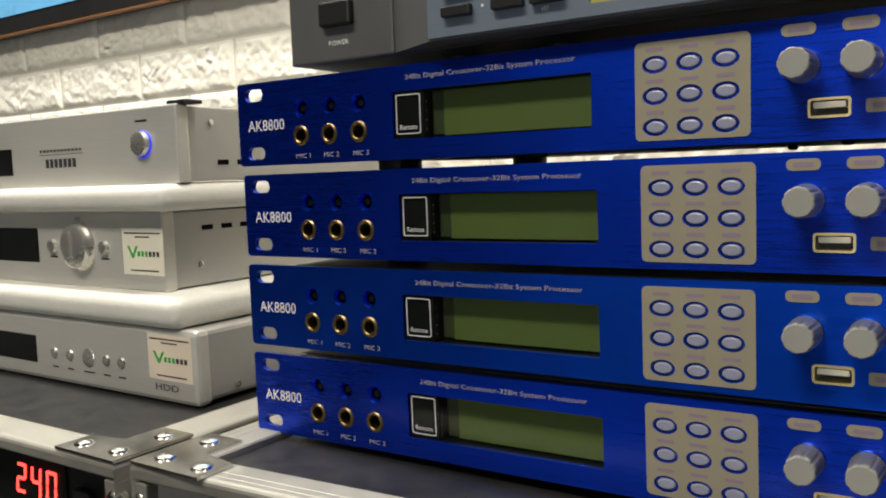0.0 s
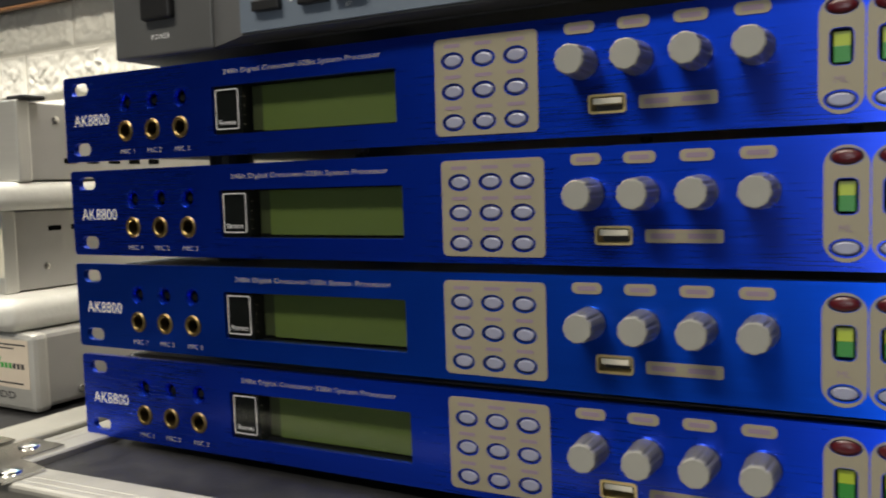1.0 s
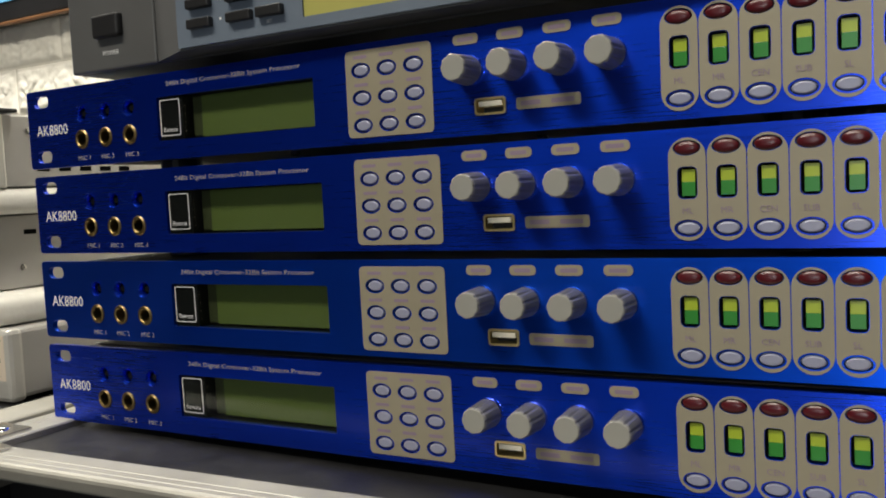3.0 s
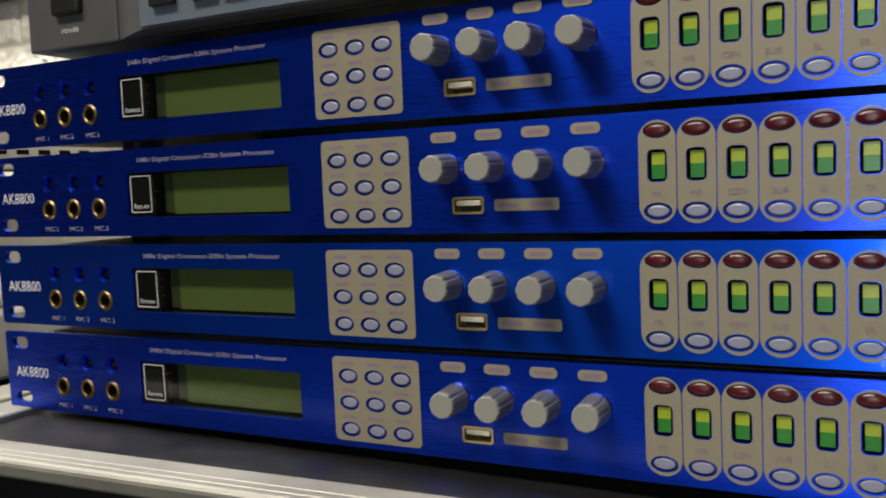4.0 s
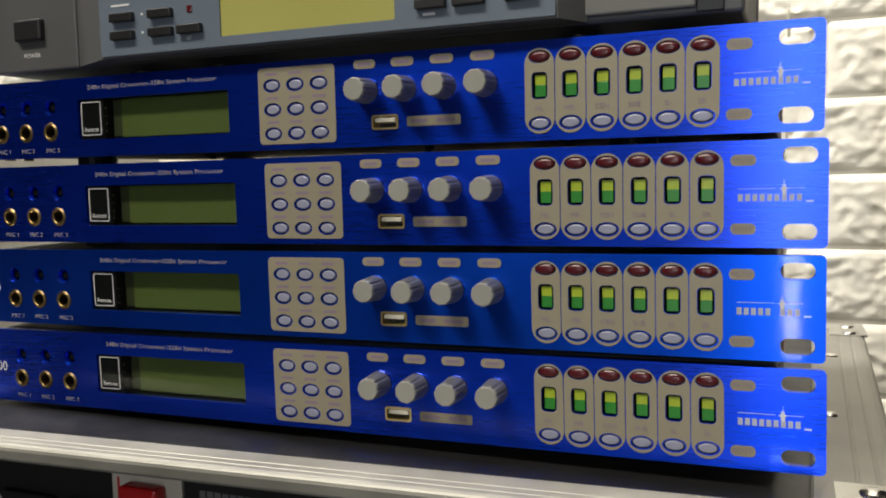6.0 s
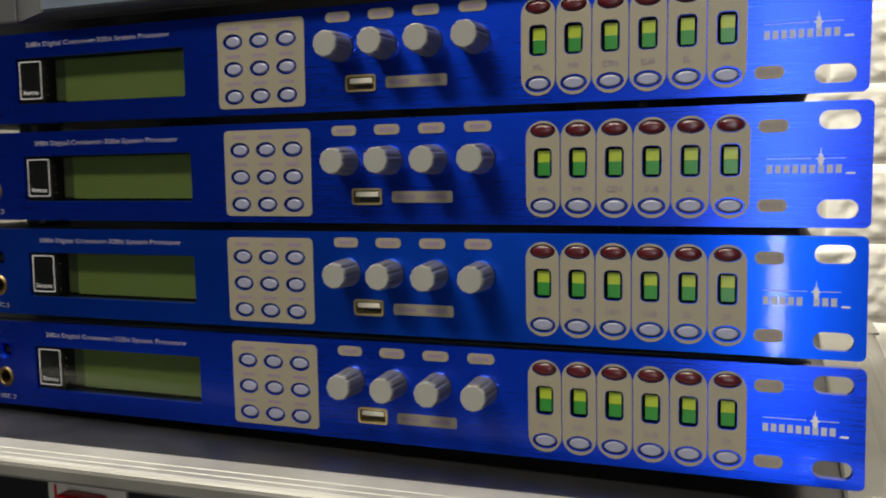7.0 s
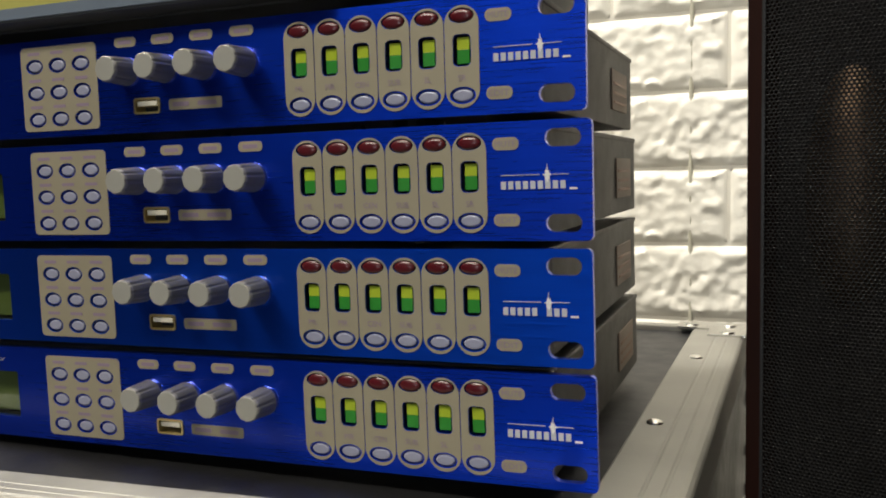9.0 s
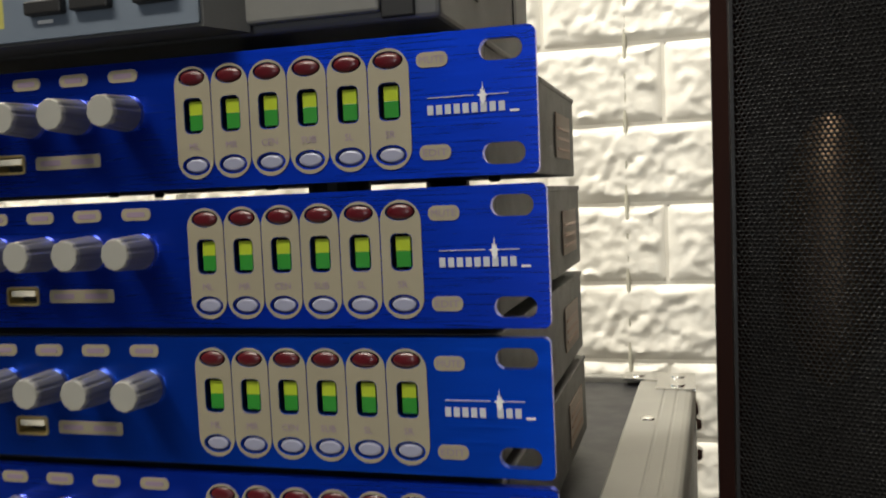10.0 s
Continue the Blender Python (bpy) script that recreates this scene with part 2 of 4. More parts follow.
# Unseen room shell; its dark floor and left wall dim the panels' reflections.
XL, XR, YF, YW, H = -2.2, 1.9, -2.6, 0.60, 2.75
structure("floor", box(XL, XR, YF, YW + 0.1, -0.1, 0.0), FLOORM, "dark tiled shop floor")
structure("ceiling", box(XL, XR, YF, YW + 0.1, H, H + 0.1), CEIL, "plain off-white ceiling")
structure("wall_left", box(XL - 0.1, XL, YF, YW + 0.1, 0, H), DIMREFLECT, "unseen side wall, darkened to dim the panels' reflections")
structure("wall_right", box(XR, XR + 0.1, YF, YW + 0.1, 0, H), PAINT, "plain painted side wall")
structure("wall_front", box(XL, XR, YF - 0.1, YF, 0, H), PAINT, "plain painted wall facing the shelf")
wall_back = structure("wall_back", box(XL, XR, YW, YW + 0.1, 0, H), MORTAR, "white foam brick cladding on the wall")


# ---- the processors ----
W, T = 0.486, 0.003


def processor():
    u = thing("signal_processor", Matrix(), "blue brushed aluminium rack processor with grey knobs, stacked", "audio processor", "stack of blue rack processors")
    slots = [rrect(x - 0.0066, x + 0.0066, z - 0.0033, z + 0.0033, 0.0032) for x in (0.0122, 0.4755) for z in (0.0065, 0.0373)]
    jacks = [(0.0455 + 0.019 * i, 0.0145) for i in range(3)]
    sockets = [(0.0458 + 0.019 * i, 0.0285) for i in range(3)]
    meters = [0.371 + 0.0138 * i for i in range(6)]
    lcd = rrect(0.1045, 0.2058, 0.0095, 0.0318, 0.0008, 2)
    usb = rrect(0.2885, 0.3015, 0.0083, 0.0143, 0.0010, 3)
    holes = slots + [oval(x, z, 0.0046, 0.0046, 20) for x, z in jacks] + [oval(x, z, 0.0040, 0.0040, 20) for x, z in sockets] + [lcd, usb]
    holes += [rrect(x - 0.0034, x + 0.0034, 0.0183, 0.0297, 0.0019, 4) for x in meters]
    keys = [(0.2325 + 0.0135 * i, 0.0080 + 0.0120 * j) for j in range(3) for i in range(3)]
    holes += [oval(x, z, 0.0043, 0.0027) for x, z in keys] + [oval(x, 0.0075, 0.0045, 0.0026) for x in meters] + [oval(x, 0.0366, 0.0049, 0.0027) for x in meters]
    part("front_panel", plate(rrect(0, W, 0, 0.0437, 0.0022), holes, 0.0, T), BLUE, u)
    # casing behind the panel
    part("casing", box(0.024, 0.468, 0.0105, 0.215, 0.0015, 0.0425, 0.0008), CHAR, u, "dark grey steel casing")
    part("casing_front", plate(rrect(0.024, 0.468, 0.0015, 0.0425, 0.0005, 1), [rrect(0.0380, 0.2090, 0.0060, 0.0350, 0.0005, 1), rrect(0.2865, 0.3035, 0.0065, 0.0160, 0.0005, 1), rrect(0.3650, 0.4470, 0.0165, 0.0315, 0.0005, 1)], T, 0.0105), CHAR, u, "dark grey front frame")
    part("casing_lid", box(0.0235, 0.4685, 0.012, 0.2155, 0.0405, 0.0430, 0.0006), CHAR, u, "dark grey folded lid")
    part("warranty_sticker", box(0.4682, 0.4687, 0.150, 0.196, 0.010, 0.031), STICKER, u, "tan paper sticker")
    for i in range(3):
        part("sticker_print", box(0.4687, 0.4689, 0.155, 0.191, 0.0135 + 0.005 * i, 0.0150 + 0.005 * i), BRONZE, u)
    for x in (0.078, 0.405):
        for y in (0.040, 0.185):
            f = part("foot", post(0, 0, [(0.0, 0.0115), (-0.0052, 0.0115), (-0.0064, 0.0105)]), BLACK, u, "black rubber foot")
            f.location = (x, y, 0.0015)
    for x, y in ((0.118, 0.10), (0.165, 0.035), (0.252, 0.15), (0.292, 0.06), (0.335, 0.17), (0.372, 0.05), (0.452, 0.09)):
        part("screw_head", post(x, y, [(0.0016, 0.0026), (-0.0004, 0.0026), (-0.0011, 0.0016)], 12), BLACK, u)
    # printed areas and keys
    pad = part("keypad", plate(rrect(0.2245, 0.2685, 0.0028, 0.0407, 0.0022), [oval(x, z, 0.0051, 0.0034) for x, z in keys], -0.0003, 0.0), PAD, u, "grey printed keypad field")
    for x, z in keys:
        part("key", tube(x, z, [(-0.0002, 0.0031, 0.0017), (0.0000, 0.0036, 0.0021), (0.0003, 0.0038, 0.0023), (0.0030, 0.0039, 0.0024)]), BUTTON, pad, "lilac push button")
        part("key_print", plate(rrect(x - 0.0036, x + 0.0036, z + 0.0050, z + 0.0064, 0.0005, 2), [], -0.00042, -0.0003), VIOLET, pad)
    for i, x in enumerate(meters):
        pill = part("meter_field", plate(rrect(x - 0.0067, x + 0.0067, 0.0030, 0.0403, 0.0066, 8),
                    [oval(x, 0.0366, 0.0050, 0.0028), rrect(x - 0.0036, x + 0.0036, 0.0181, 0.0299, 0.0020, 4), oval(x, 0.0075, 0.0052, 0.0032)], -0.0003, 0.0), PAD, u, "grey printed channel field")
        part("red_lamp", tube(x, 0.0366, [(-0.0008, 0.0020, 0.0009), (-0.0006, 0.0034, 0.0017), (-0.0001, 0.0043, 0.0023), (0.0030, 0.0044, 0.0024)]), RED, pill, "unlit red lamp lens", True)
        part("level_lamp_low", box(x - 0.0023, x + 0.0025, 0.0012, 0.0032, 0.0192, 0.0243, 0.0001), GREEN, pill, "green level lens")
        part("level_lamp_high", box(x - 0.0023, x + 0.0025, 0.0012, 0.0032, 0.0243, 0.0288, 0.0001), LIME, pill, "yellow-green level lens")
        part("lamp_well", box(x - 0.0040, x + 0.0040, 0.0032, 0.005, 0.0175, 0.0305), VOID, pill)
        part("channel_key", tube(x, 0.0075, [(-0.0002, 0.0032, 0.0016), (0.0000, 0.0038, 0.0020), (0.0003, 0.0040, 0.0022), (0.0030, 0.0041, 0.0023)]), BUTTON, pill, "lilac push button")
        lettering(("ML", "MR", "CEN", "SUB", "SL", "SR")[i], x, 0.0128, 0.0022, -0.0005, VIOLET, pill, centre=True)
    # four knobs with their print
    for i in range(4):
        x = 0.2848 + 0.0199 * i
        part("knob_print", plate(rrect(x - 0.0058, x + 0.0058, 0.0370, 0.0412, 0.0019), [], -0.0003, 0.0), PAD, u, "grey printed label field")
        part("print_bar", plate(rrect(x - 0.0036, x + 0.0036, 0.0382, 0.0399, 0.0004, 2), [], -0.00045, -0.0003), VIOLET, u)
        x += 0.0011
        part("knob_bush", tube(x, 0.0263, [(-0.0014, 0.0061), (0.0, 0.0064)]), STEEL, u)
        n = 36
        def ring(bm, y, r, d):
            return [bm.verts.new((x + (r - (d if k % 4 < 1 else 0)) * math.cos(2 * math.pi * k / n + i), y, 0.0263 + (r - (d if k % 4 < 1 else 0)) * math.sin(2 * math.pi * k / n + i))) for k in range(n)]

        def lathe(levels):
            bm = bmesh.new()
            rows = [ring(bm, *lv) for lv in levels]
            for a, b in zip(rows, rows[1:]):
                for k in range(n):
                    bm.faces.new((a[k], a[(k + 1) % n], b[(k + 1) % n], b[k]))
            bm.faces.new(rows[0])
            bm.faces.new(rows[-1])
            return bm
        knob = part("knob", lathe(((-0.0013, 0.0061, 0.0002), (-0.0128, 0.0055, 0.0005))), KNOBSIDE, u, "grey fluted knob")
        part("cap", lathe(((-0.0128, 0.0055, 0.0004), (-0.0142, 0.0053, 0.0003), (-0.0146, 0.0049, 0.0001))), KNOB, knob, "light grey cap")
    # socket for a memory stick
    shell = part("usb_socket", plate(rrect(0.2880, 0.3020, 0.0078, 0.0148, 0.0013, 3), [rrect(0.2889, 0.3011, 0.0087, 0.0139, 0.0007, 2)], -0.0006, 0.006), USBGOLD, u, "gold-plated socket shell")
    part("tongue", box(0.2897, 0.3003, -0.0003, 0.006, 0.0112, 0.0134, 0.0002), PAPER, shell, "pale contact tongue")
    part("socket_floor", box(0.2890, 0.3010, 0.006, 0.007, 0.0085, 0.0140), BLACK, shell)
    part("usb_print", plate(rrect(0.3065, 0.3335, 0.0088, 0.0135, 0.0010), [], -0.0003, 0.0), PAD, u, "grey printed label field")
    part("print_bar", plate(rrect(0.3085, 0.3170, 0.0102, 0.0121, 0.0004, 2), [], -0.00045, -0.0003), VIOLET, u)
    part("print_bar", plate(rrect(0.3215, 0.3310, 0.0102, 0.0121, 0.0004, 2), [], -0.00045, -0.0003), VIOLET, u)
    # jacks and small sockets
    for i, (x, z) in enumerate(jacks):
        ring = part("jack", tube(x, z, [(0.004, 0.0031), (-0.0006, 0.0033), (-0.0010, 0.0038), (-0.0010, 0.0046), (-0.0005, 0.0052), (0.0, 0.0053)], cap0=False, cap1=False), GOLD, u, "gold jack ring", True)
        part("jack_bore", tube(x, z, [(0.0035, 0.0036), (0.009, 0.0036)], 20, cap0=False), VOID, ring)
        lettering(f"MIC {i + 1}", x + 0.001, 0.0030, 0.0024, -0.0003, INK, u, 0.0098, centre=True)
    for x, z in sockets:
        part("trim_socket", tube(x, z, [(0.0028, 0.0041), (0.0095, 0.0041)], 20, cap0=False), VOID, u)
        part("socket_rim", tube(x, z, [(-0.0002, 0.0045), (0.0003, 0.0041), (0.0016, 0.0033), (0.0030, 0.0032)], 24, cap0=False, cap1=False), BLUE, u, "chamfered blue rim", True)
        part("trim_shaft", tube(x - 0.0003, z, [(0.0022, 0.0017), (0.008, 0.0018)], 16), BEZEL, u)
    # display
    win = part("display", box(0.1035, 0.2068, 0.0086, 0.0103, 0.0086, 0.0327), BEZEL, u, "dark display with a green field")
    # the field's fade to the left, put into a darker strip's colour
    part("lcd_edge", box(0.1230, 0.1290, 0.0073, 0.0086, 0.0112, 0.0310), LCDEDGE, win, "darker strip standing for the fade at the left of the display field")
    part("lcd_field", box(0.1290, 0.2040, 0.0072, 0.0086, 0.0105, 0.0312), LCD, win, "grey-green liquid crystal field")
    part("mask", box(0.1044, 0.1215, 0.0016, 0.0086, 0.0094, 0.0319), BEZEL, win, "black field beside the display")
    part("remote_outline", plate(rrect(0.1060, 0.1200, 0.0118, 0.0302, 0.0010), [rrect(0.1064, 0.1196, 0.0122, 0.0298, 0.0007)], 0.0007, 0.0009), WHITE, win)
    lettering("Remote", 0.1130, 0.0138, 0.0024, 0.0008, WHITE, win, 0.0098, centre=True)
    for k in range(4):
        part("tick", box(0.1230, 0.1234, 0.0012, 0.0014, 0.0135 + 0.0042 * k, 0.0139 + 0.0042 * k), PAD, win)
    g = part("display_glass", box(0.1044, 0.2059, 0.0010, 0.0014, 0.0094, 0.0319), GLASS, win)
    g.visible_shadow = False
    for x0, x1, z0, z1 in ((0.1035, 0.2068, 0.0319, 0.0327), (0.1035, 0.2068, 0.0086, 0.0094), (0.1035, 0.1044, 0.0094, 0.0319), (0.2059, 0.2068, 0.0094, 0.0319)):
        part("display_wall", box(x0, x1, 0.003, 0.0086, z0, z1), BEZEL, win)
    # lettering on the panel
    lettering("24Bit Digital Crossover-32Bit System Processor", 0.1125, 0.0362, 0.0029, -0.0003, INK, u, 0.0865)
    lettering("AK8800", 0.0075, 0.0182, 0.0058, -0.0003, WHITE, u, 0.0265, "model_lettering")
    for z, s in ((0.0357, "MUTE"), (0.0077, "EDIT")):
        f = part("label_field", plate(rrect(0.4492, 0.4592, z - 0.0023, z + 0.0023, 0.0021), [], -0.0003, 0.0), PAD, u, "grey printed label field")
        lettering(s, 0.4542, z - 0.0011, 0.0022, -0.0005, VIOLET, f, 0.0078, centre=True)
    # maker's mark as plain bars, a line and a star
    for k in range(9):
        x0 = 0.4522 + 0.00278 * k
        part("mark_block", box(x0, x0 + 0.0019, -0.0003, 0.0, 0.0190, 0.0219), MARK, u)
    part("mark_line", box(0.4522, 0.4668, -0.0003, 0.0, 0.0240, 0.02425), MARK, u)
    part("mark_line", box(0.4715, 0.4775, -0.0003, 0.0, 0.0240, 0.02425), MARK, u)
    star = [(0.4697 + dx, z) for dx, z in ((-0.0009, 0.0226), (0.0, 0.0212), (0.0009, 0.0226), (0.0008, 0.0236), (0.0018, 0.0240), (0.0007, 0.0245), (0.0006, 0.0258), (0.0002, 0.0251), (0.0, 0.0280), (-0.0003, 0.0252), (-0.0007, 0.0259), (-0.0007, 0.0245), (-0.0018, 0.0240), (-0.0008, 0.0236))]
    part("mark_star", plate(star, [], -0.0005, 0.0), WHITE, u)
    part("mark_tail", box(0.4778, 0.4806, -0.0003, 0.0, 0.0186, 0.0193), WHITE, u)
    return u


BASE = 0.8965  # laminate top of the road case
first = processor()
STACK = ((0.003, 0.0, 0.8997, 0.70), (0.002, 0.0, 0.9480, 0.47), (0.002, 0.0, 0.9965, 0.24), (0.0, 0.0, 1.0450, 0.0))
first.matrix_world = pose(*STACK[0][:3], 0, -STACK[0][3], 0)
def filmed(u):
    for c in list(u.children):
        if c.name.startswith("front_panel"):
            c.data = c.data.copy()
            c.data.materials[0] = BLUEFILM
            c["label"] = "lighter blue panel under clear film"
    worn = [c for c in u.children if c.name.startswith("mark_block")]
    bpy.data.objects.remove(worn[5])
    tagged(u, "blue rack processor with film on its panel and worn mark")


stack = [first] + [copy_thing(first, pose(x, y, z, 0, -a, 0)) for x, y, z, a in STACK[1:]]
filmed(stack[1])
for c in first.children:
    if c.name.startswith("foot") and c.location.x < 0.2:
        c.scale.z = 0.72


# ---- the grey equaliser on top ----
def grey_unit():
    z0, z1 = 1.0945, 1.1405
    d = thing("audio_effects_unit", pose(0.040, 0.004, 0, 0, 0, 0), "dark grey audio unit with slate fascia and yellow display", "audio unit")
    part("casing", box(0.0, 0.416, 0.001, 0.150, z0, z1, 0.0015), GREYPL, d)
    for x, y in ((0.08, 0.035), (0.135, 0.035), (0.34, 0.035), (0.08, 0.13), (0.37, 0.13)):
        part("foot", post(x, y, [(z0 + 0.001, 0.010), (1.0882, 0.009)]), BLACK, d, "black rubber foot")
    part("front_cheek", box(0.0, 0.066, -0.003, 0.002, z0, z1, 0.0012), GREYPL, d, "dark grey plastic end")
    part("front_cheek", box(0.348, 0.397, -0.002, 0.002, z0 + 0.003, z1, 0.001), GREYEND, d, "pale grey end section")
    part("front_shadow_gap", box(0.397, 0.408, -0.0005, 0.002, z0 + 0.001, z1, 0.0005), BLACK, d, "black end strip")
    part("upper_strip", box(0.066, 0.348, -0.0015, 0.002, 1.131, z1 - 0.0004, 0.0005), BLACK, d, "black strip over the fascia")
    # raised fascia with sloped flanks
    bm = bmesh.new()
    a = [bm.verts.new(p) for p in ((0.064, -0.001, z0 + 0.0005), (0.352, -0.001, z0 + 0.0005), (0.352, -0.001, 1.1345), (0.064, -0.001, 1.1345))]
    b = [bm.verts.new(p) for p in ((0.092, -0.0125, z0 + 0.0015), (0.342, -0.0125, z0 + 0.0015), (0.342, -0.0125, 1.1310), (0.092, -0.0125, 1.1310))]
    for i in range(4):
        bm.faces.new((a[i], a[(i + 1) % 4], b[(i + 1) % 4], b[i]))
    bm.faces.new(b)
    bm.faces.new(a)
    part("fascia_rim", bm, GREYPL, d, "grey sloped rim")
    fascia = part("fascia", plate(rrect(0.093, 0.341, z0 + 0.0025, 1.1304, 0.0006, 2), [rrect(0.170, 0.266, 1.1018, 1.1235, 0.0006, 2)], -0.0138, -0.0124), SLATE, d, "slate blue-grey fascia")
    part("display", box(0.168, 0.268, -0.0130, -0.0123, 1.1008, 1.1245), LCDBIG, fascia, "yellow-green liquid crystal display")
    part("power_button", box(0.0225, 0.0425, -0.0068, -0.002, 1.1112, 1.1232, 0.0012), BLACK, d, "black square button")
    lettering("POWER", 0.0325, 1.1022, 0.0024, -0.0033, WHITE, d, 0.0125, centre=True)
    for x, z in ((0.108, 1.1077), (0.108, 1.1170), (0.133, 1.1077), (0.133, 1.1170), (0.151, 1.1077), (0.283, 1.1077), (0.301, 1.1077), (0.325, 1.1077), (0.301, 1.1170), (0.325, 1.1170)):
        part("button", box(x - 0.0061, x + 0.0087, -0.0170, -0.0136, z - 0.0031, z + 0.0015, 0.0006), BLACK, fascia, "black rectangular button")
    for x in (0.152, 0.284):
        part("lamp", box(x - 0.0016, x + 0.0016, -0.0144, -0.0136, 1.1152, 1.1188, 0.0003), RED, fascia, "small unlit red lamp")
    lettering("SET", 0.151, 1.1018, 0.0016, -0.0140, WHITE, fascia, centre=True)
    part("print_bar", box(0.1015, 0.1135, -0.0140, -0.0137, 1.1222, 1.1232), WHITE, fascia)
    part("print_bar", box(0.280, 0.286, -0.0140, -0.0137, 1.1020, 1.1032), WHITE, fascia)
    for x, z in ((0.1215, 1.1077), (0.1215, 1.1170), (0.312, 1.1085)):
        part("print_dot", box(x - 0.0006, x + 0.0006, -0.0140, -0.0137, z - 0.0006, z + 0.0006), WHITE, fascia)
    part("dark_window", box(0.362, 0.392, -0.0026, -0.0019, 1.1220, 1.1360), BLACK, d, "dark green window")
    for y in (0.045, 0.115):
        part("side_vent", box(0.4157, 0.4165, y, y + 0.006, z0 + 0.014, z0 + 0.034, 0.0003), BLACK, d, "black vent slot")
    return d


grey_unit()


# ---- road cases ----
def quad_prism(pts, z0, z1, bm=None, bevel=0.0):
    bm = bm or bmesh.new()
    lo = [bm.verts.new((x, y, z0)) for x, y in pts]
    hi = [bm.verts.new((x, y, z1)) for x, y in pts]
    n = len(pts)
    bm.faces.new(lo[::-1])
    top = bm.faces.new(hi)
    for i in range(n):
        bm.faces.new((lo[i], lo[(i + 1) % n], hi[(i + 1) % n], hi[i]))
    if bevel:
        bmesh.ops.bevel(bm, geom=list(top.edges), offset=bevel, segments=2, affect="EDGES")
    return bm


def rail(p, q, inner_p, inner_q, z0, z1, grooves=3, depth=0.0005):
    """An extruded trim from p to q (outer line) with its inner line, fluted along its length."""
    bm = bmesh.new()
    p, q, ip, iq = Vector(p), Vector(q), Vector(inner_p), Vector(inner_q)
    prof = [(0.0, z0), (0.0, z1 - 0.0028), (0.02, z1 - 0.0014), (0.06, z1 - 0.0005), (0.13, z1)]
    for k in range(grooves):
        c = 0.28 + 0.22 * k
        prof += [(c - 0.03, z1), (c - 0.012, z1 - depth), (c + 0.012, z1 - depth), (c + 0.03, z1)]
    prof += [(0.97, z1), (1.0, z1 - 0.0010), (1.0, z0)]
    rows = [[bm.verts.new((*(a + (b - a) * f), z)) for f, z in prof] for a, b in ((p, ip), (q, iq))]
    n = len(prof)
    for i in range(n):
        bm.faces.new((rows[0][i], rows[0][(i + 1) % n], rows[1][(i + 1) % n], rows[1][i]))
    bm.faces.new(rows[0])
    bm.faces.new(rows[1][::-1])
    return bm


def rivet(x, y, z, parent, r=0.0055):
    return part("rivet", post(x, y, [(z, r), (z + 0.0009, r * 0.92), (z + 0.0018, r * 0.55), (z + 0.0021, 0.0006)], 16), STEEL, parent, "domed steel rivet", True)


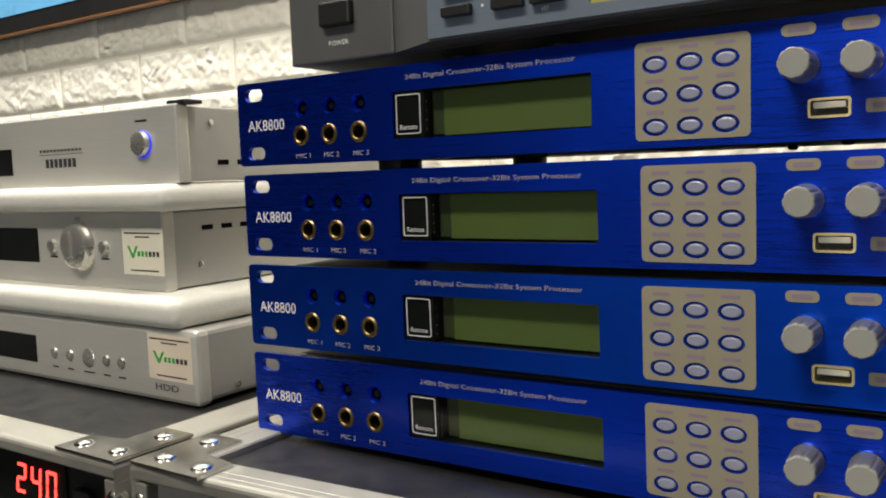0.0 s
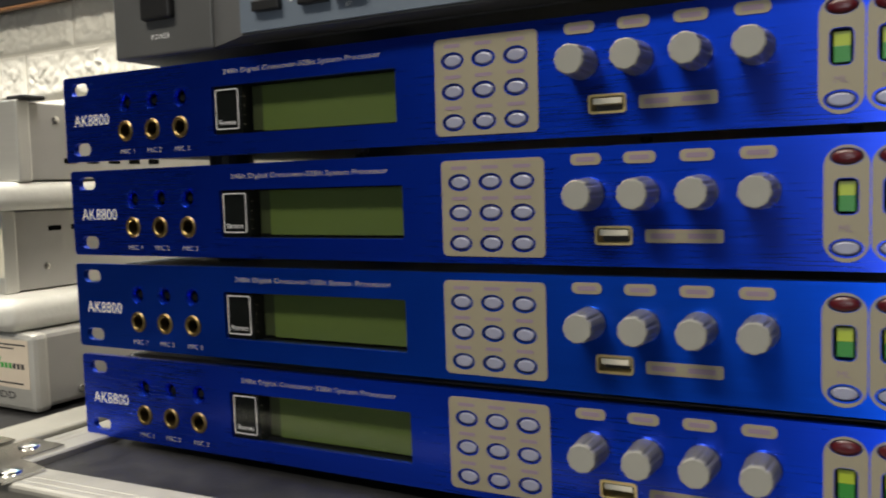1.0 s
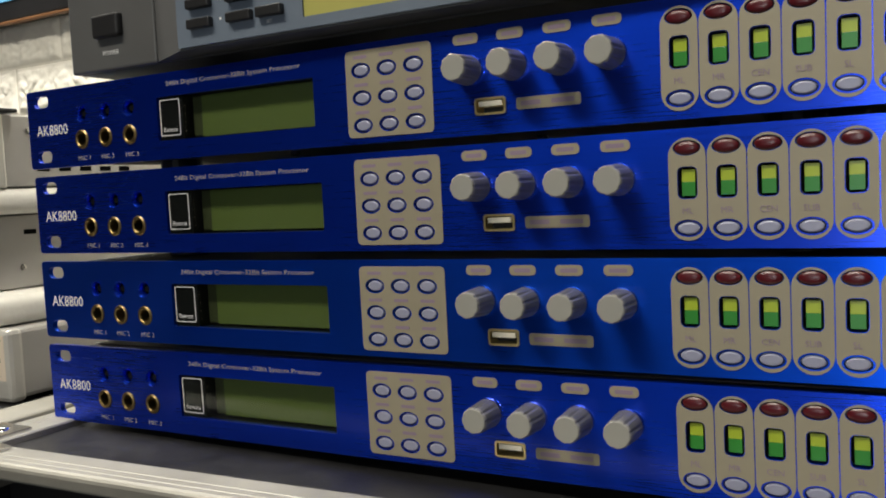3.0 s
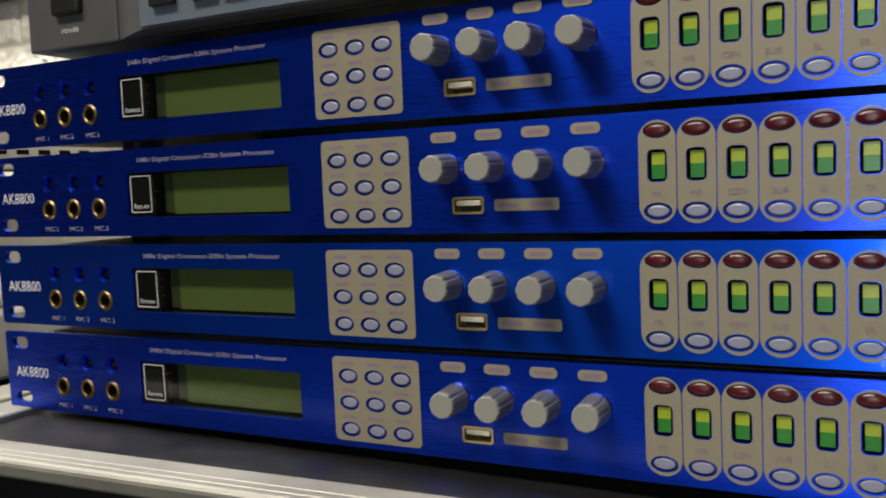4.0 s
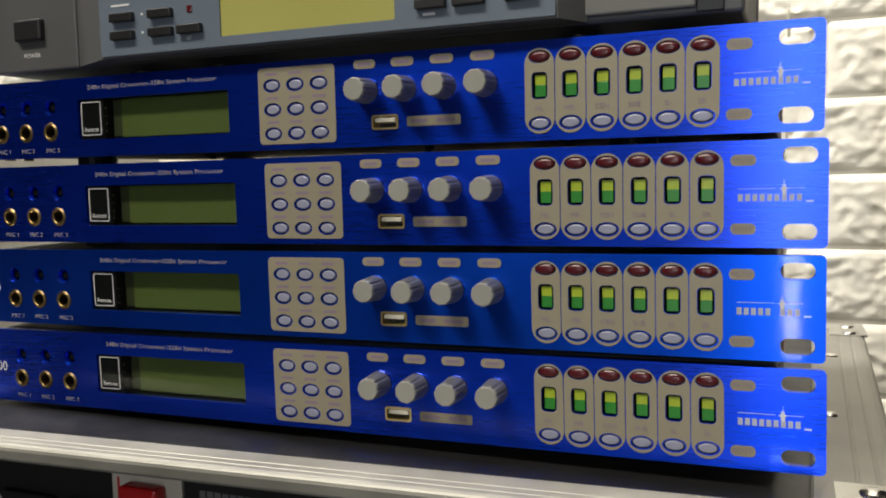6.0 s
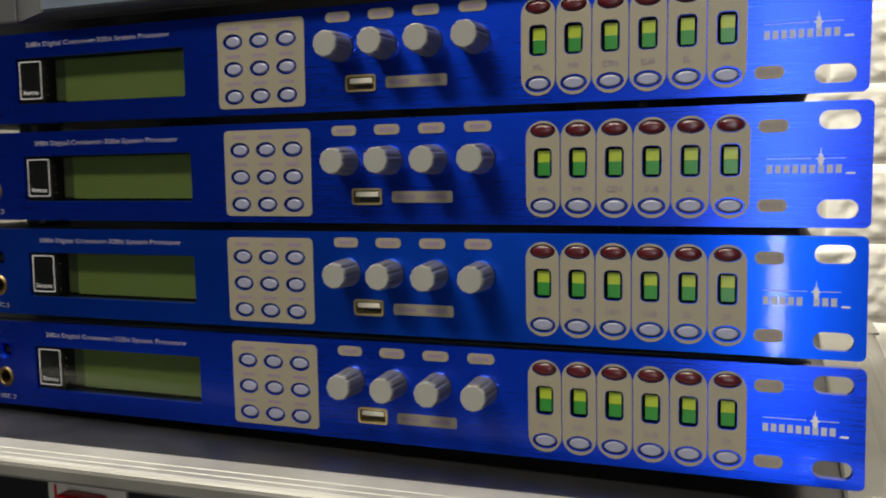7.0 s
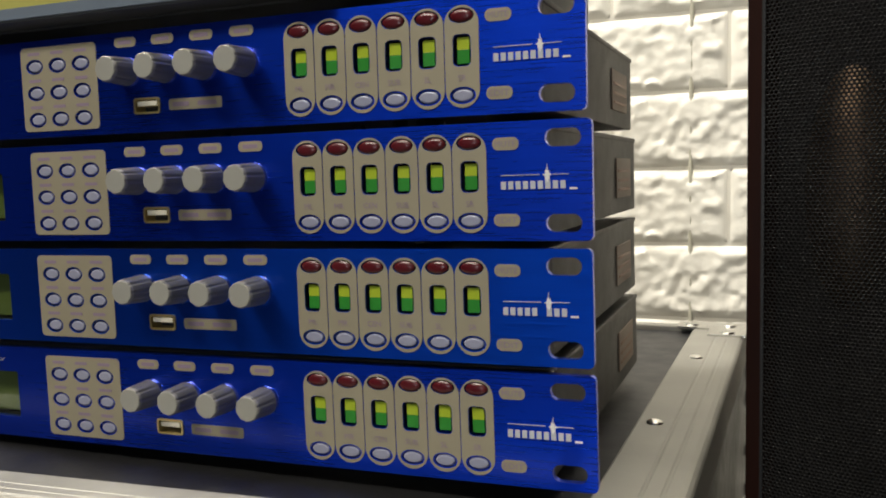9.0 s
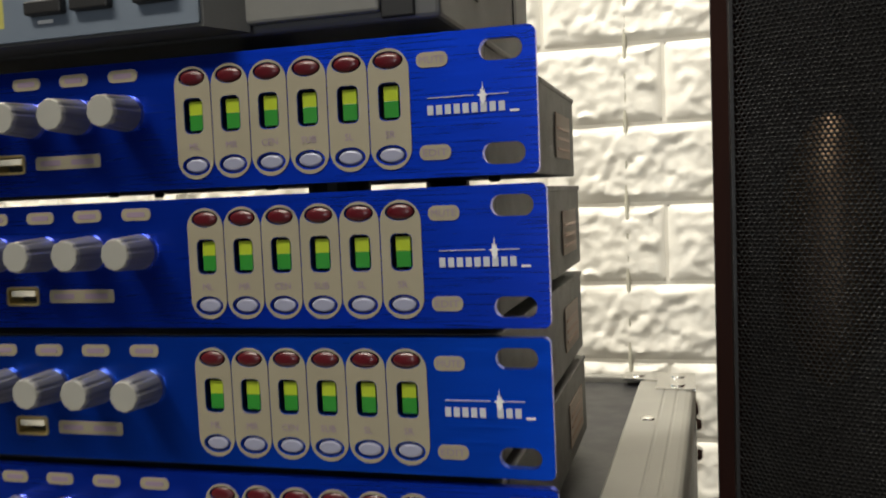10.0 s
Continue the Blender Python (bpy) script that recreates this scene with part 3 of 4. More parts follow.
def road_case(fl, fr, br, bl, board, tr, flutes, label):
    """A rack case from the four corners of its top; the front is open below the top trim."""
    c = thing("road_case", Matrix(), label, "flight case", "row of road cases")
    tw, top = 0.030, 0.9005
    ifl, ifr = (fl[0] + tw, fl[1] + 0.024), (fr[0] - min(tr, 0.035), fr[1] + 0.024)
    ibr, ibl = (br[0] - tr, br[1] - 0.012), (bl[0] + tw, bl[1] - 0.012)
    part("top_board", quad_prism((ifl, ifr, ibr, ibl), 0.8845, board), LAMINATE, c, "black laminated board")
    part("front_trim", rail(fl, fr, ifl, ifr, 0.8935, top, flutes, 0.00022), ALU, c, "ribbed aluminium edging")
    part("back_trim", rail(br, bl, ibr, ibl, 0.8800, top), ALU, c, "ribbed aluminium edging")
    part("left_trim", rail(bl, fl, ibl, ifl, 0.8760, top, flutes, 0.0003), ALU, c, "ribbed aluminium edging")
    part("right_trim", rail(fr, br, ifr, ibr, 0.8760, top, flutes, 0.0003), ALU, c, "ribbed aluminium edging")
    # lower lip of the front edging, standing back a little
    part("front_lip", quad_prism(((fl[0] + 0.002, fl[1] + 0.003), (fr[0] - 0.002, fr[1] + 0.003), (fr[0] - 0.002, fr[1] + 0.016), (fl[0] + 0.002, fl[1] + 0.016)), 0.8912, 0.8935), ALU, c, "aluminium lip")
    for s, x0, x1 in ((0, fl[0], fl[0] + 0.010), (1, fr[0] - 0.010, fr[0])):
        y = fl[1] if s == 0 else fr[1]
        part("front_post", box(x0, x1, y + 0.001, y + 0.022, 0.36, 0.8911, 0.001), ALU, c, "aluminium upright edging")
    part("side_board", quad_prism(((fl[0], fl[1] + 0.022), (fl[0] + 0.009, fl[1] + 0.022), (bl[0] + 0.009, bl[1]), bl), 0.36, 0.8760), LAMINATE, c)
    part("side_board", quad_prism(((fr[0] - 0.009, fr[1] + 0.022), (fr[0], fr[1] + 0.022), br, (br[0] - 0.009, br[1])), 0.36, 0.8760), LAMINATE, c)
    part("back_board", quad_prism(((bl[0] + 0.009, bl[1] - 0.009), (br[0] - 0.009, br[1] - 0.009), (br[0] - 0.009, br[1]), (bl[0] + 0.009, bl[1])), 0.36, 0.8800), LAMINATE, c)
    part("bottom_board", quad_prism((fl, fr, br, bl), 0.345, 0.36), LAMINATE, c)
    # steel corner plates with three rivets each
    for p, sx, sy in ((fl, 1, 1), (fr, -1, 1), (br, -1, -1), (bl, 1, -1)):
        a, w = 0.050, 0.026
        pts = [(p[0], p[1]), (p[0] + sx * a, p[1]), (p[0] + sx * a, p[1] + sy * w * 0.85), (p[0] + sx * w, p[1] + sy * w), (p[0] + sx * w, p[1] + sy * a), (p[0], p[1] + sy * a)]
        if sx * sy < 0:
            pts = pts[::-1]
        k = part("corner_plate", quad_prism(pts, top + 0.0002, top + 0.0016), STEEL, c, "bright steel corner plate")
        for dx, dy in ((0.012, 0.012), (0.040, 0.011), (0.012, 0.040)):
            rivet(p[0] + sx * dx, p[1] + sy * dy, top + 0.0016, k)
        part("ball_corner", post(p[0] + sx * 0.004, p[1] + sy * 0.004, [(0.866, 0.003), (0.869, 0.0060), (0.8765, 0.0072), (0.883, 0.0058), (0.886, 0.003)], 18), STEEL, c, "rounded steel corner", True)
    return c


case_a = road_case((-0.010, -0.074), (0.5180, -0.044), (0.529, 0.388), (-0.008, 0.388), BASE, 0.038, 2, "black road case with aluminium edging and steel corners")
for x, y in ((0.4945, 0.112), (0.5012, 0.264)):
    rivet(x, y, 0.9005, case_a, 0.0042)
# dome-headed rivets down the upright edge at the back
for z in (0.868, 0.846, 0.806, 0.776):
    bm = tube(0, 0, [(-0.0042, 0.0015), (-0.0034, 0.0042), (0.0, 0.0062)], 16)
    for v in bm.verts:
        a, b, c = v.co
        v.co = Vector((0.5292 - b, 0.376 + a, z + c))
    part("side_rivet", bm, STEEL, case_a, "domed steel rivet", True)
case_b = road_case((-0.560, -0.084), (-0.0165, -0.079), (-0.024, 0.385), (-0.560, 0.388), 0.8925, 0.030, 0, "black road case beside the first, aluminium edged")


# ---- gear inside the cases ----
def rack_gear(name, x0, x1, y, z0, z1, label):
    g = thing(name, pose(x0, y, z0), label, "amplifier")
    w, h = x1 - x0, z1 - z0
    part("front_panel", box(0, w, 0, 0.003, 0, h, 0.0008), BLACK, g, "black front panel")
    part("casing", box(0.006, w - 0.006, 0.003, 0.30, 0.002, h - 0.002), CHAR, g)
    return g, w, h


g, w, h = rack_gear("power_amplifier", 0.0, 0.518, -0.030, 0.790, 0.8805, "black rack amplifier with red switch inside the case")
cp = part("switch_plate", box(0.1445, 0.190, -0.0015, 0.0, 0.02, h - 0.001), CREAM, g, "cream switch plate")
part("red_line", box(0.1482, 0.1495, -0.0018, -0.0015, 0.03, h - 0.004), REDPL, cp)
part("rocker", box(0.1560, 0.1800, -0.010, -0.0015, 0.045, h - 0.005, 0.002), REDPL, cp, "red rocker switch")
for k in range(9):
    part("mark_block", box(0.2000 + 0.0046 * k, 0.2036 + 0.0046 * k, -0.0004, 0.0, h - 0.0095, h - 0.0055), PADDIM, g)
for k in range(3):
    for j in range(2):
        part("vent_rib", box(0.02 + 0.045 * k, 0.058 + 0.045 * k, -0.004, 0.0, 0.01 + 0.034 * j, 0.036 + 0.034 * j, 0.001), BLACK, g, "black vent rib")
        part("panel_screw", tube(0.061 + 0.045 * k, 0.03 + 0.034 * j, [(-0.003, 0.0015), (-0.002, 0.0028), (0, 0.003)], 12), STEEL, g)
rf = thing("rack_gear", pose(0.0, -0.030, 0.36), "dark rack devices lower in the case", "rack gear")
part("front_panel", box(0, 0.518, 0, 0.3, 0, 0.425, 0.001), BLACK, rf)
g2, w, h = rack_gear("power_conditioner", -0.549, -0.027, -0.060, 0.800, 0.884, "black power unit with red digits inside the case")
dsp = part("digit_window", box(0.386, 0.461, -0.0012, 0.0, 0.052, 0.0825, 0.0005), BEZEL, g2, "dark display window")


def seven(ch, x, z, s, parent, y):
    segs = {"2": "abged", "4": "fgbc", "0": "abcdef"}[ch]
    bars = {"a": (0.1, 0.9, 1.8, 2.0), "g": (0.1, 0.9, 0.9, 1.1), "d": (0.1, 0.9, 0.0, 0.2), "b": (0.85, 1.05, 1.05, 1.95), "c": (0.85, 1.05, 0.05, 0.95), "f": (-0.05, 0.15, 1.05, 1.95), "e": (-0.05, 0.15, 0.05, 0.95)}
    bm = bmesh.new()
    for k in segs:
        a, b, c, d = bars[k]
        box(x + a * s, x + b * s, y - 0.0003, y, z + c * s, z + d * s, bm=bm)
    for v in bm.verts:
        v.co.x += (v.co.z - z) * 0.12
    part("digit", bm, DIGIT, parent, "glowing red digit")


for k, ch in enumerate("240"):
    seven(ch, 0.4098 + 0.0155 * k, 0.0580, 0.0092, dsp, -0.0014)
part("rocker", box(0.472, 0.487, -0.005, 0.0, 0.050, 0.072, 0.0015), BLACK, g2, "black rocker switch")
rg = thing("rack_gear", pose(-0.549, -0.060, 0.36), "dark rack devices lower in the case", "rack gear")
part("front_panel", box(0, 0.522, 0, 0.3, 0, 0.435, 0.001), BLACK, rg)

# trolleys that carry the cases
for x0, x1, y0 in ((-0.008, 0.53, -0.04), (-0.558, -0.026, -0.08)):
    t = thing("wooden_stand", pose(0, 0, 0), "plain dark wooden stand under the case", "stand")
    part("top", box(x0, x1, y0, 0.385, 0.32, 0.345, 0.002), WOOD, t)
    for x in (x0 + 0.02, x1 - 0.06):
        for y in (y0 + 0.02, 0.33):
            part("leg", box(x, x + 0.04, y, y + 0.04, 0.0, 0.32, 0.002), WOOD, t)


# ---- silver players on the other case ----
def sticker(x0, x1, z0, z1, y, material, parent):
    s = part("sticker", plate(rrect(x0, x1, z0, z1, 0.0004, 1), [], y - 0.0002, y), material, parent, "cream sticker with a green and black mark")
    w, h = x1 - x0, z1 - z0
    for f0, f1, g0, g1, m in ((0.06, 0.94, 0.88, 0.91, DARKINK), (0.32, 0.68, 0.80, 0.83, DARKINK), (0.18, 0.86, 0.08, 0.11, DARKINK)):
        part("print_bar", box(x0 + f0 * w, x0 + f1 * w, y - 0.0003, y - 0.0002, z0 + g0 * h, z0 + g1 * h), m, s)
    zc = z0 + 0.42 * h
    chevron = [(0.12, 0.20), (0.17, 0.20), (0.25, 0.02), (0.33, 0.20), (0.38, 0.20), (0.27, -0.06), (0.23, -0.06)]
    part("mark_chevron", plate([(x0 + a * w, zc + b * h) for a, b in chevron], [], y - 0.0004, y - 0.0002), LEAF, s)
    for k, m in enumerate((LEAF, LEAF, LEAF, DARKINK, DARKINK, DARKINK)):
        part("mark_block", box(x0 + (0.37 + 0.092 * k) * w, x0 + (0.430 + 0.092 * k) * w, y - 0.0004, y - 0.0002, zc - 0.02 * h, zc + 0.09 * h), m, s)
    return s


def side_details(parent, x, z0, slots, screws):
    for y, z in slots:
        part("side_slot", box(x - 0.0003, x + 0.0003, y, y + 0.010, z0 + z, z0 + z + 0.0035), VOID, parent, "dark vent slot")
    for y, z in screws:
        bm = tube(0, 0, [(-0.0012, 0.0012), (-0.0010, 0.0024), (0.0005, 0.0026)], 14)
        for v in bm.verts:
            a, b, c = v.co
            v.co = Vector((x - b, y + a, z0 + z + c))
        part("screw", bm, STEEL, parent, "small steel screw")


def hdd_player():
    x1, y, z0, z1 = -0.080, 0.027, 0.8925, 0.9425
    p = thing("media_player", Matrix(), "silver media player with a row of round buttons", "media player", "stack of silver players")
    part("casing", box(x1 - 0.43, x1, y + 0.004, y + 0.26, z0 + 0.003, z1, 0.003), SILVERSIDE, p)
    part("front_panel", box(x1 - 0.431, x1 + 0.001, y, y + 0.012, z0 + 0.001, z1 + 0.0005, 0.0035), SILVER, p, "silver front panel")
    part("display", box(x1 - 0.33, x1 - 0.181, y - 0.0006, y + 0.001, 0.9060, 0.9265, 0.0005), BEZEL, p, "black display window")
    for x, r in ((-0.2375, 0.0042), (-0.2180, 0.0042), (-0.1955, 0.0072), (-0.1745, 0.0042), (-0.1575, 0.0042)):
        part("button", tube(x, 0.9155, [(y - 0.0016, r * 0.4), (y - 0.0013, r * 0.8), (y, r)], 22), SATIN, p, "round silver button", True)
        part("print_bar", box(x - r * 0.9, x + r * 0.9, y - 0.0002, y, 0.9046, 0.9056), DARKINK, p)
    sticker(-0.1275, -0.0835, 0.9085, 0.9390, y, PINKPAPER, p)
    lettering("HDD", -0.1215, 0.9015, 0.0044, y - 0.0003, DARKINK, p, 0.0235)
    side_details(p, x1 + 0.0008, z0, (), ((0.060, 0.010), (0.20, 0.010)))
    for x in (x1 - 0.40, x1 - 0.03):
        for yy in (0.06, 0.25):
            part("foot", post(x, yy, [(z0 + 0.0035, 0.009), (z0, 0.009)]), BLACK, p)


def karaoke_amp(x1, y, z0, z1, kind):
    top = kind == "top"
    p = thing("amplifier", Matrix(), "silver amplifier lying upside down with a blue-ringed button" if top else "silver amplifier with a large round volume knob", "amplifier", "stack of silver players")
    part("casing", box(x1 - 0.425, x1 - 0.002, y + 0.008, y + 0.27, z0 + 0.0010, z1 - 0.001, 0.001), SILVERSIDE, p, "pale grey steel casing")
    part("front_panel", box(x1 - 0.43, x1, y, y + 0.010, z0, z1, 0.0012), SILVER, p, "thick silver front panel")
    if top:
        part("display", box(x1 - 0.37, x1 - 0.2005, y - 0.0006, y + 0.001, 1.0470, 1.0680, 0.0005), BEZEL, p, "black display window")
        ring = part("power_ring", tube(-0.146, 1.0645, [(y - 0.0008, 0.0087), (y - 0.0012, 0.0091), (y, 0.0096)], 32, cap0=False, cap1=False), BLUERING, p, "lit blue ring", True)
        part("power_button", tube(-0.146, 1.0648, [(y - 0.0050, 0.0060), (y - 0.0044, 0.0080), (y, 0.0088)], 32), SATIN, p, "round silver button", True)
        part("print_bar", box(-0.1530, -0.1405, y - 0.0002, y, 1.0795, 1.0810), DARKINK, p)
        part("mark_line", box(-0.272, -0.216, y - 0.0002, y, 1.0612, 1.0616), DARKINK, p)
        for k in range(12):
            part("mark_block", box(-0.271 + 0.0046 * k, -0.2682 + 0.0046 * k, y - 0.0002, y, 1.0634, 1.0652), DARKINK, p)
        for k in range(7):
            part("mark_block", box(-0.264 + 0.0058 * k, -0.2600 + 0.0058 * k, y - 0.0002, y, 1.0515, 1.0580), DARKINK, p)
        part("foot", box(x1 - 0.012, x1 + 0.006, y + 0.002, y + 0.018, z1, z1 + 0.0028, 0.001), BLACK, p, "black rubber foot")
        side_details(p, x1 - 0.002, z0, tuple((y + 0.035 + 0.018 * k, 0.012) for k in range(5)), ((y + 0.030, 0.041), (y + 0.16, 0.041)))
    else:
        part("display", box(x1 - 0.36, x1 - 0.150, y - 0.0006, y + 0.001, 0.9795, 1.0060, 0.0005), BEZEL, p, "black display window")
        kn = part("volume_knob", tube(-0.2225, 0.9930, [(y - 0.0085, 0.0080), (y - 0.0082, 0.0120), (y - 0.0065, 0.0155), (y - 0.0030, 0.0168), (y - 0.0020, 0.0180), (y, 0.0185)], 48), SATIN, p, "large turned metal knob", True)
        part("grip_ridge", box(-0.2235, -0.2215, y - 0.0100, y - 0.0080, 0.9815, 1.0045, 0.0006), SATIN, kn)
        part("pointer", box(-0.2245, -0.2205, y - 0.002, y, 1.0125, 1.0150), SILVERSIDE, p)
        for x in (-0.2570, -0.1930):
            part("button", tube(x, 0.9925, [(y - 0.0034, 0.0030), (y - 0.0028, 0.0046), (y, 0.0052)], 24), SATIN, p, "round silver button", True)
            part("print_bar", box(x - 0.005, x + 0.005, y - 0.0002, y, 0.9840, 0.9850), DARKINK, p)
        sticker(-0.1715, -0.1270, 0.9745, 1.0070, y, PAPER, p)
        side_details(p, x1 - 0.002, z0, tuple((y + 0.035 + 0.018 * k, 0.040) for k in range(5)), ((y + 0.032, 0.016), (y + 0.17, 0.016)))


def foam_sheet(x0, x1, y0, y1, z0, z1):
    bm = box(x0, x1, y0, y1, z0, z1, min(0.0078, (z1 - z0) * 0.42), seg=5)
    f = part("foam_sheet", bm, FOAM, None, "", True)
    return tagged(f, "white packing foam sheet between stacked players", "foam sheet", "foam between players")


hdd_player()
foam_sheet(-0.545, -0.092, 0.022, 0.300, 0.9430, 0.9635)
karaoke_amp(-0.127, 0.044, 0.9635, 1.0185, "mid")
foam_sheet(-0.560, -0.108, 0.030, 0.310, 1.0188, 1.0370)
karaoke_amp(-0.110, 0.047, 1.0370, 1.0895, "top")


# ---- loudspeaker ----
def loudspeaker():
    x0, x1, yb, z0, z1 = 0.537, 0.900, 0.085, 0.20, 1.50
    s = thing("loudspeaker", Matrix(), "tall dark wooden loudspeaker with black perforated grille", "loudspeaker")
    frame_bm = plate([(x0, z0), (x1, z0), (x1, z1), (x0, z1)], [[(x0 + 0.012, z0 + 0.02), (x1 - 0.012, z0 + 0.02), (x1 - 0.012, z1 - 0.02), (x0 + 0.012, z1 - 0.02)]], yb, yb + 0.012)
    part("cabinet_frame", frame_bm, WOOD, s)
    part("cabinet", quad_prism(((x0 + 0.003, yb + 0.012), (x1 - 0.003, yb + 0.012), (x1 - 0.08, 0.40), (x0 + 0.08, 0.40)), z0, z1), WOOD, s, "dark mahogany cabinet")
    part("baffle", box(x0 + 0.012, x1 - 0.012, yb + 0.006, yb + 0.0118, z0 + 0.02, z1 - 0.02), CONE, s)
    # bowed perforated sheet
    pit = 0.0017
    ox, oz = x0 + 0.007, 0.82
    nx, nz = int(0.20 / pit), int(0.48 / (pit * 0.866))
    verts, faces = [], []

    def bow(x):
        f = (x - ox) / (x1 - 0.007 - ox)
        return yb - 0.033 + 0.018 * (2 * f - 1) ** 4 - 0.012 * (1 - (2 * f - 1) ** 2)

    for j in range(nz):
        for i in range(nx):
            cx, cz = ox + pit * (i + 0.5 + 0.5 * (j % 2)), oz + j * pit * 0.866
            o = len(verts)
            for rad in (pit / 1.732, pit * 0.31):
                for k in range(6):
                    a = math.pi / 6 + k * math.pi / 3
                    x, z = cx + rad * math.cos(a), cz + rad * math.sin(a)
                    verts.append((x, bow(x) + (0.0006 if rad < pit * 0.4 else 0), z))
            for k in range(6):
                faces.append((o + k, o + (k + 1) % 6, o + 6 + (k + 1) % 6, o + 6 + k))
    me = bpy.data.meshes.new("grille")
    me.from_pydata(verts, [], faces)
    me.materials.append(GRILLE)
    gr = new("grille", me)
    gr.parent = s
    gr["label"] = "black perforated steel grille"
    gr["kind"] = "stuff"
    # the sheet beyond the finely cut stretch, and its folded edge
    bm = bmesh.new()
    rows = []
    for k in range(25):
        x = ox + 0.200 + k * (x1 - 0.007 - ox - 0.200) / 24
        rows.append([bm.verts.new((x, bow(x), z0 + 0.005)), bm.verts.new((x, bow(x), z1 - 0.005))])
    for a, b in zip(rows, rows[1:]):
        bm.faces.new((a[0], b[0], b[1], a[1]))
    for za, zb in ((z0 + 0.005, 0.822), (oz + nz * pit * 0.866 - 0.002, z1 - 0.005)):
        rr = []
        for k in range(14):
            x = ox + k * 0.203 / 13
            rr.append([bm.verts.new((x, bow(x), za)), bm.verts.new((x, bow(x), zb))])
        for a, b in zip(rr, rr[1:]):
            bm.faces.new((a[0], b[0], b[1], a[1]))
    part("grille_sheet", bm, GRILLE, s, "black steel grille")
    part("grille_edge", box(ox - 0.0012, ox, bow(ox), yb + 0.004, z0 + 0.005, z1 - 0.005), GRILLE, s, "folded grille edge")
    part("woofer", tube(0.715, 0.80, [(yb + 0.006, 0.13), (yb - 0.006, 0.128), (yb - 0.002, 0.115), (yb + 0.005, 0.04), (yb - 0.002, 0.034), (yb - 0.006, 0.001)], 40, cap0=False, cap1=False), CONE, s, "dark paper cone", True)
    # added dome, placed and shaped to give the warm highlight behind the grille
    part("tweeter_dome", tube(0.578, 1.013, [(yb - 0.010, 0.003, 0.007), (yb - 0.008, 0.009, 0.026), (yb - 0.003, 0.015, 0.043), (yb + 0.006, 0.018, 0.051)], 36, cap1=False), GLINT, s, "added warm metal dome shaped like the glint behind the grille", True)
    for x in (x0 + 0.03, x1 - 0.07):
        for y in (0.11, 0.34):
            part("foot", box(x, x + 0.04, y, y + 0.04, 0.0, z0, 0.003), BLACK, s, "black stand foot")


loudspeaker()


# ---- wall television ----
tv = thing("television", Matrix(), "wall television with black bezel and bluish screen", "television")
part("casing", box(-2.05, -0.20, 0.570, 0.5955, 1.323, 2.05, 0.004), BLACK, tv)
part("bronze_strip", box(-2.05, -0.20, 0.565, 0.575, 1.319, 1.3235, 0.001), BRONZE, tv, "bronze strip along the lower edge")
part("screen", box(-2.03, -0.225, 0.5685, 0.570, 1.356, 2.03), SCREEN, tv, "bluish lit screen")

# darker vertical line on the wall, drawn as an added half-buried cord
cu = bpy.data.curves.new("wall_cable", "CURVE")
cu.dimensions, cu.bevel_depth, cu.bevel_resolution = "3D", 0.0022, 3
sp = cu.splines.new("POLY")
sp.points.add(23)
for i, pt in enumerate(sp.points):
    z = 2.7 - 1.90 * i / 23
    pt.co = (0.471 + 0.003 * math.sin(z * 5), 0.5982, z, 1)
cb = new("wall_cable", cu)
cu.materials.append(LINETONE)
tagged(cb, "thin half-buried cord standing in for a darker line down the brick wall", "cable")


# ---- bricks of the wall ----
LB, HB, GAP = 0.2308, 0.0775, 0.0036


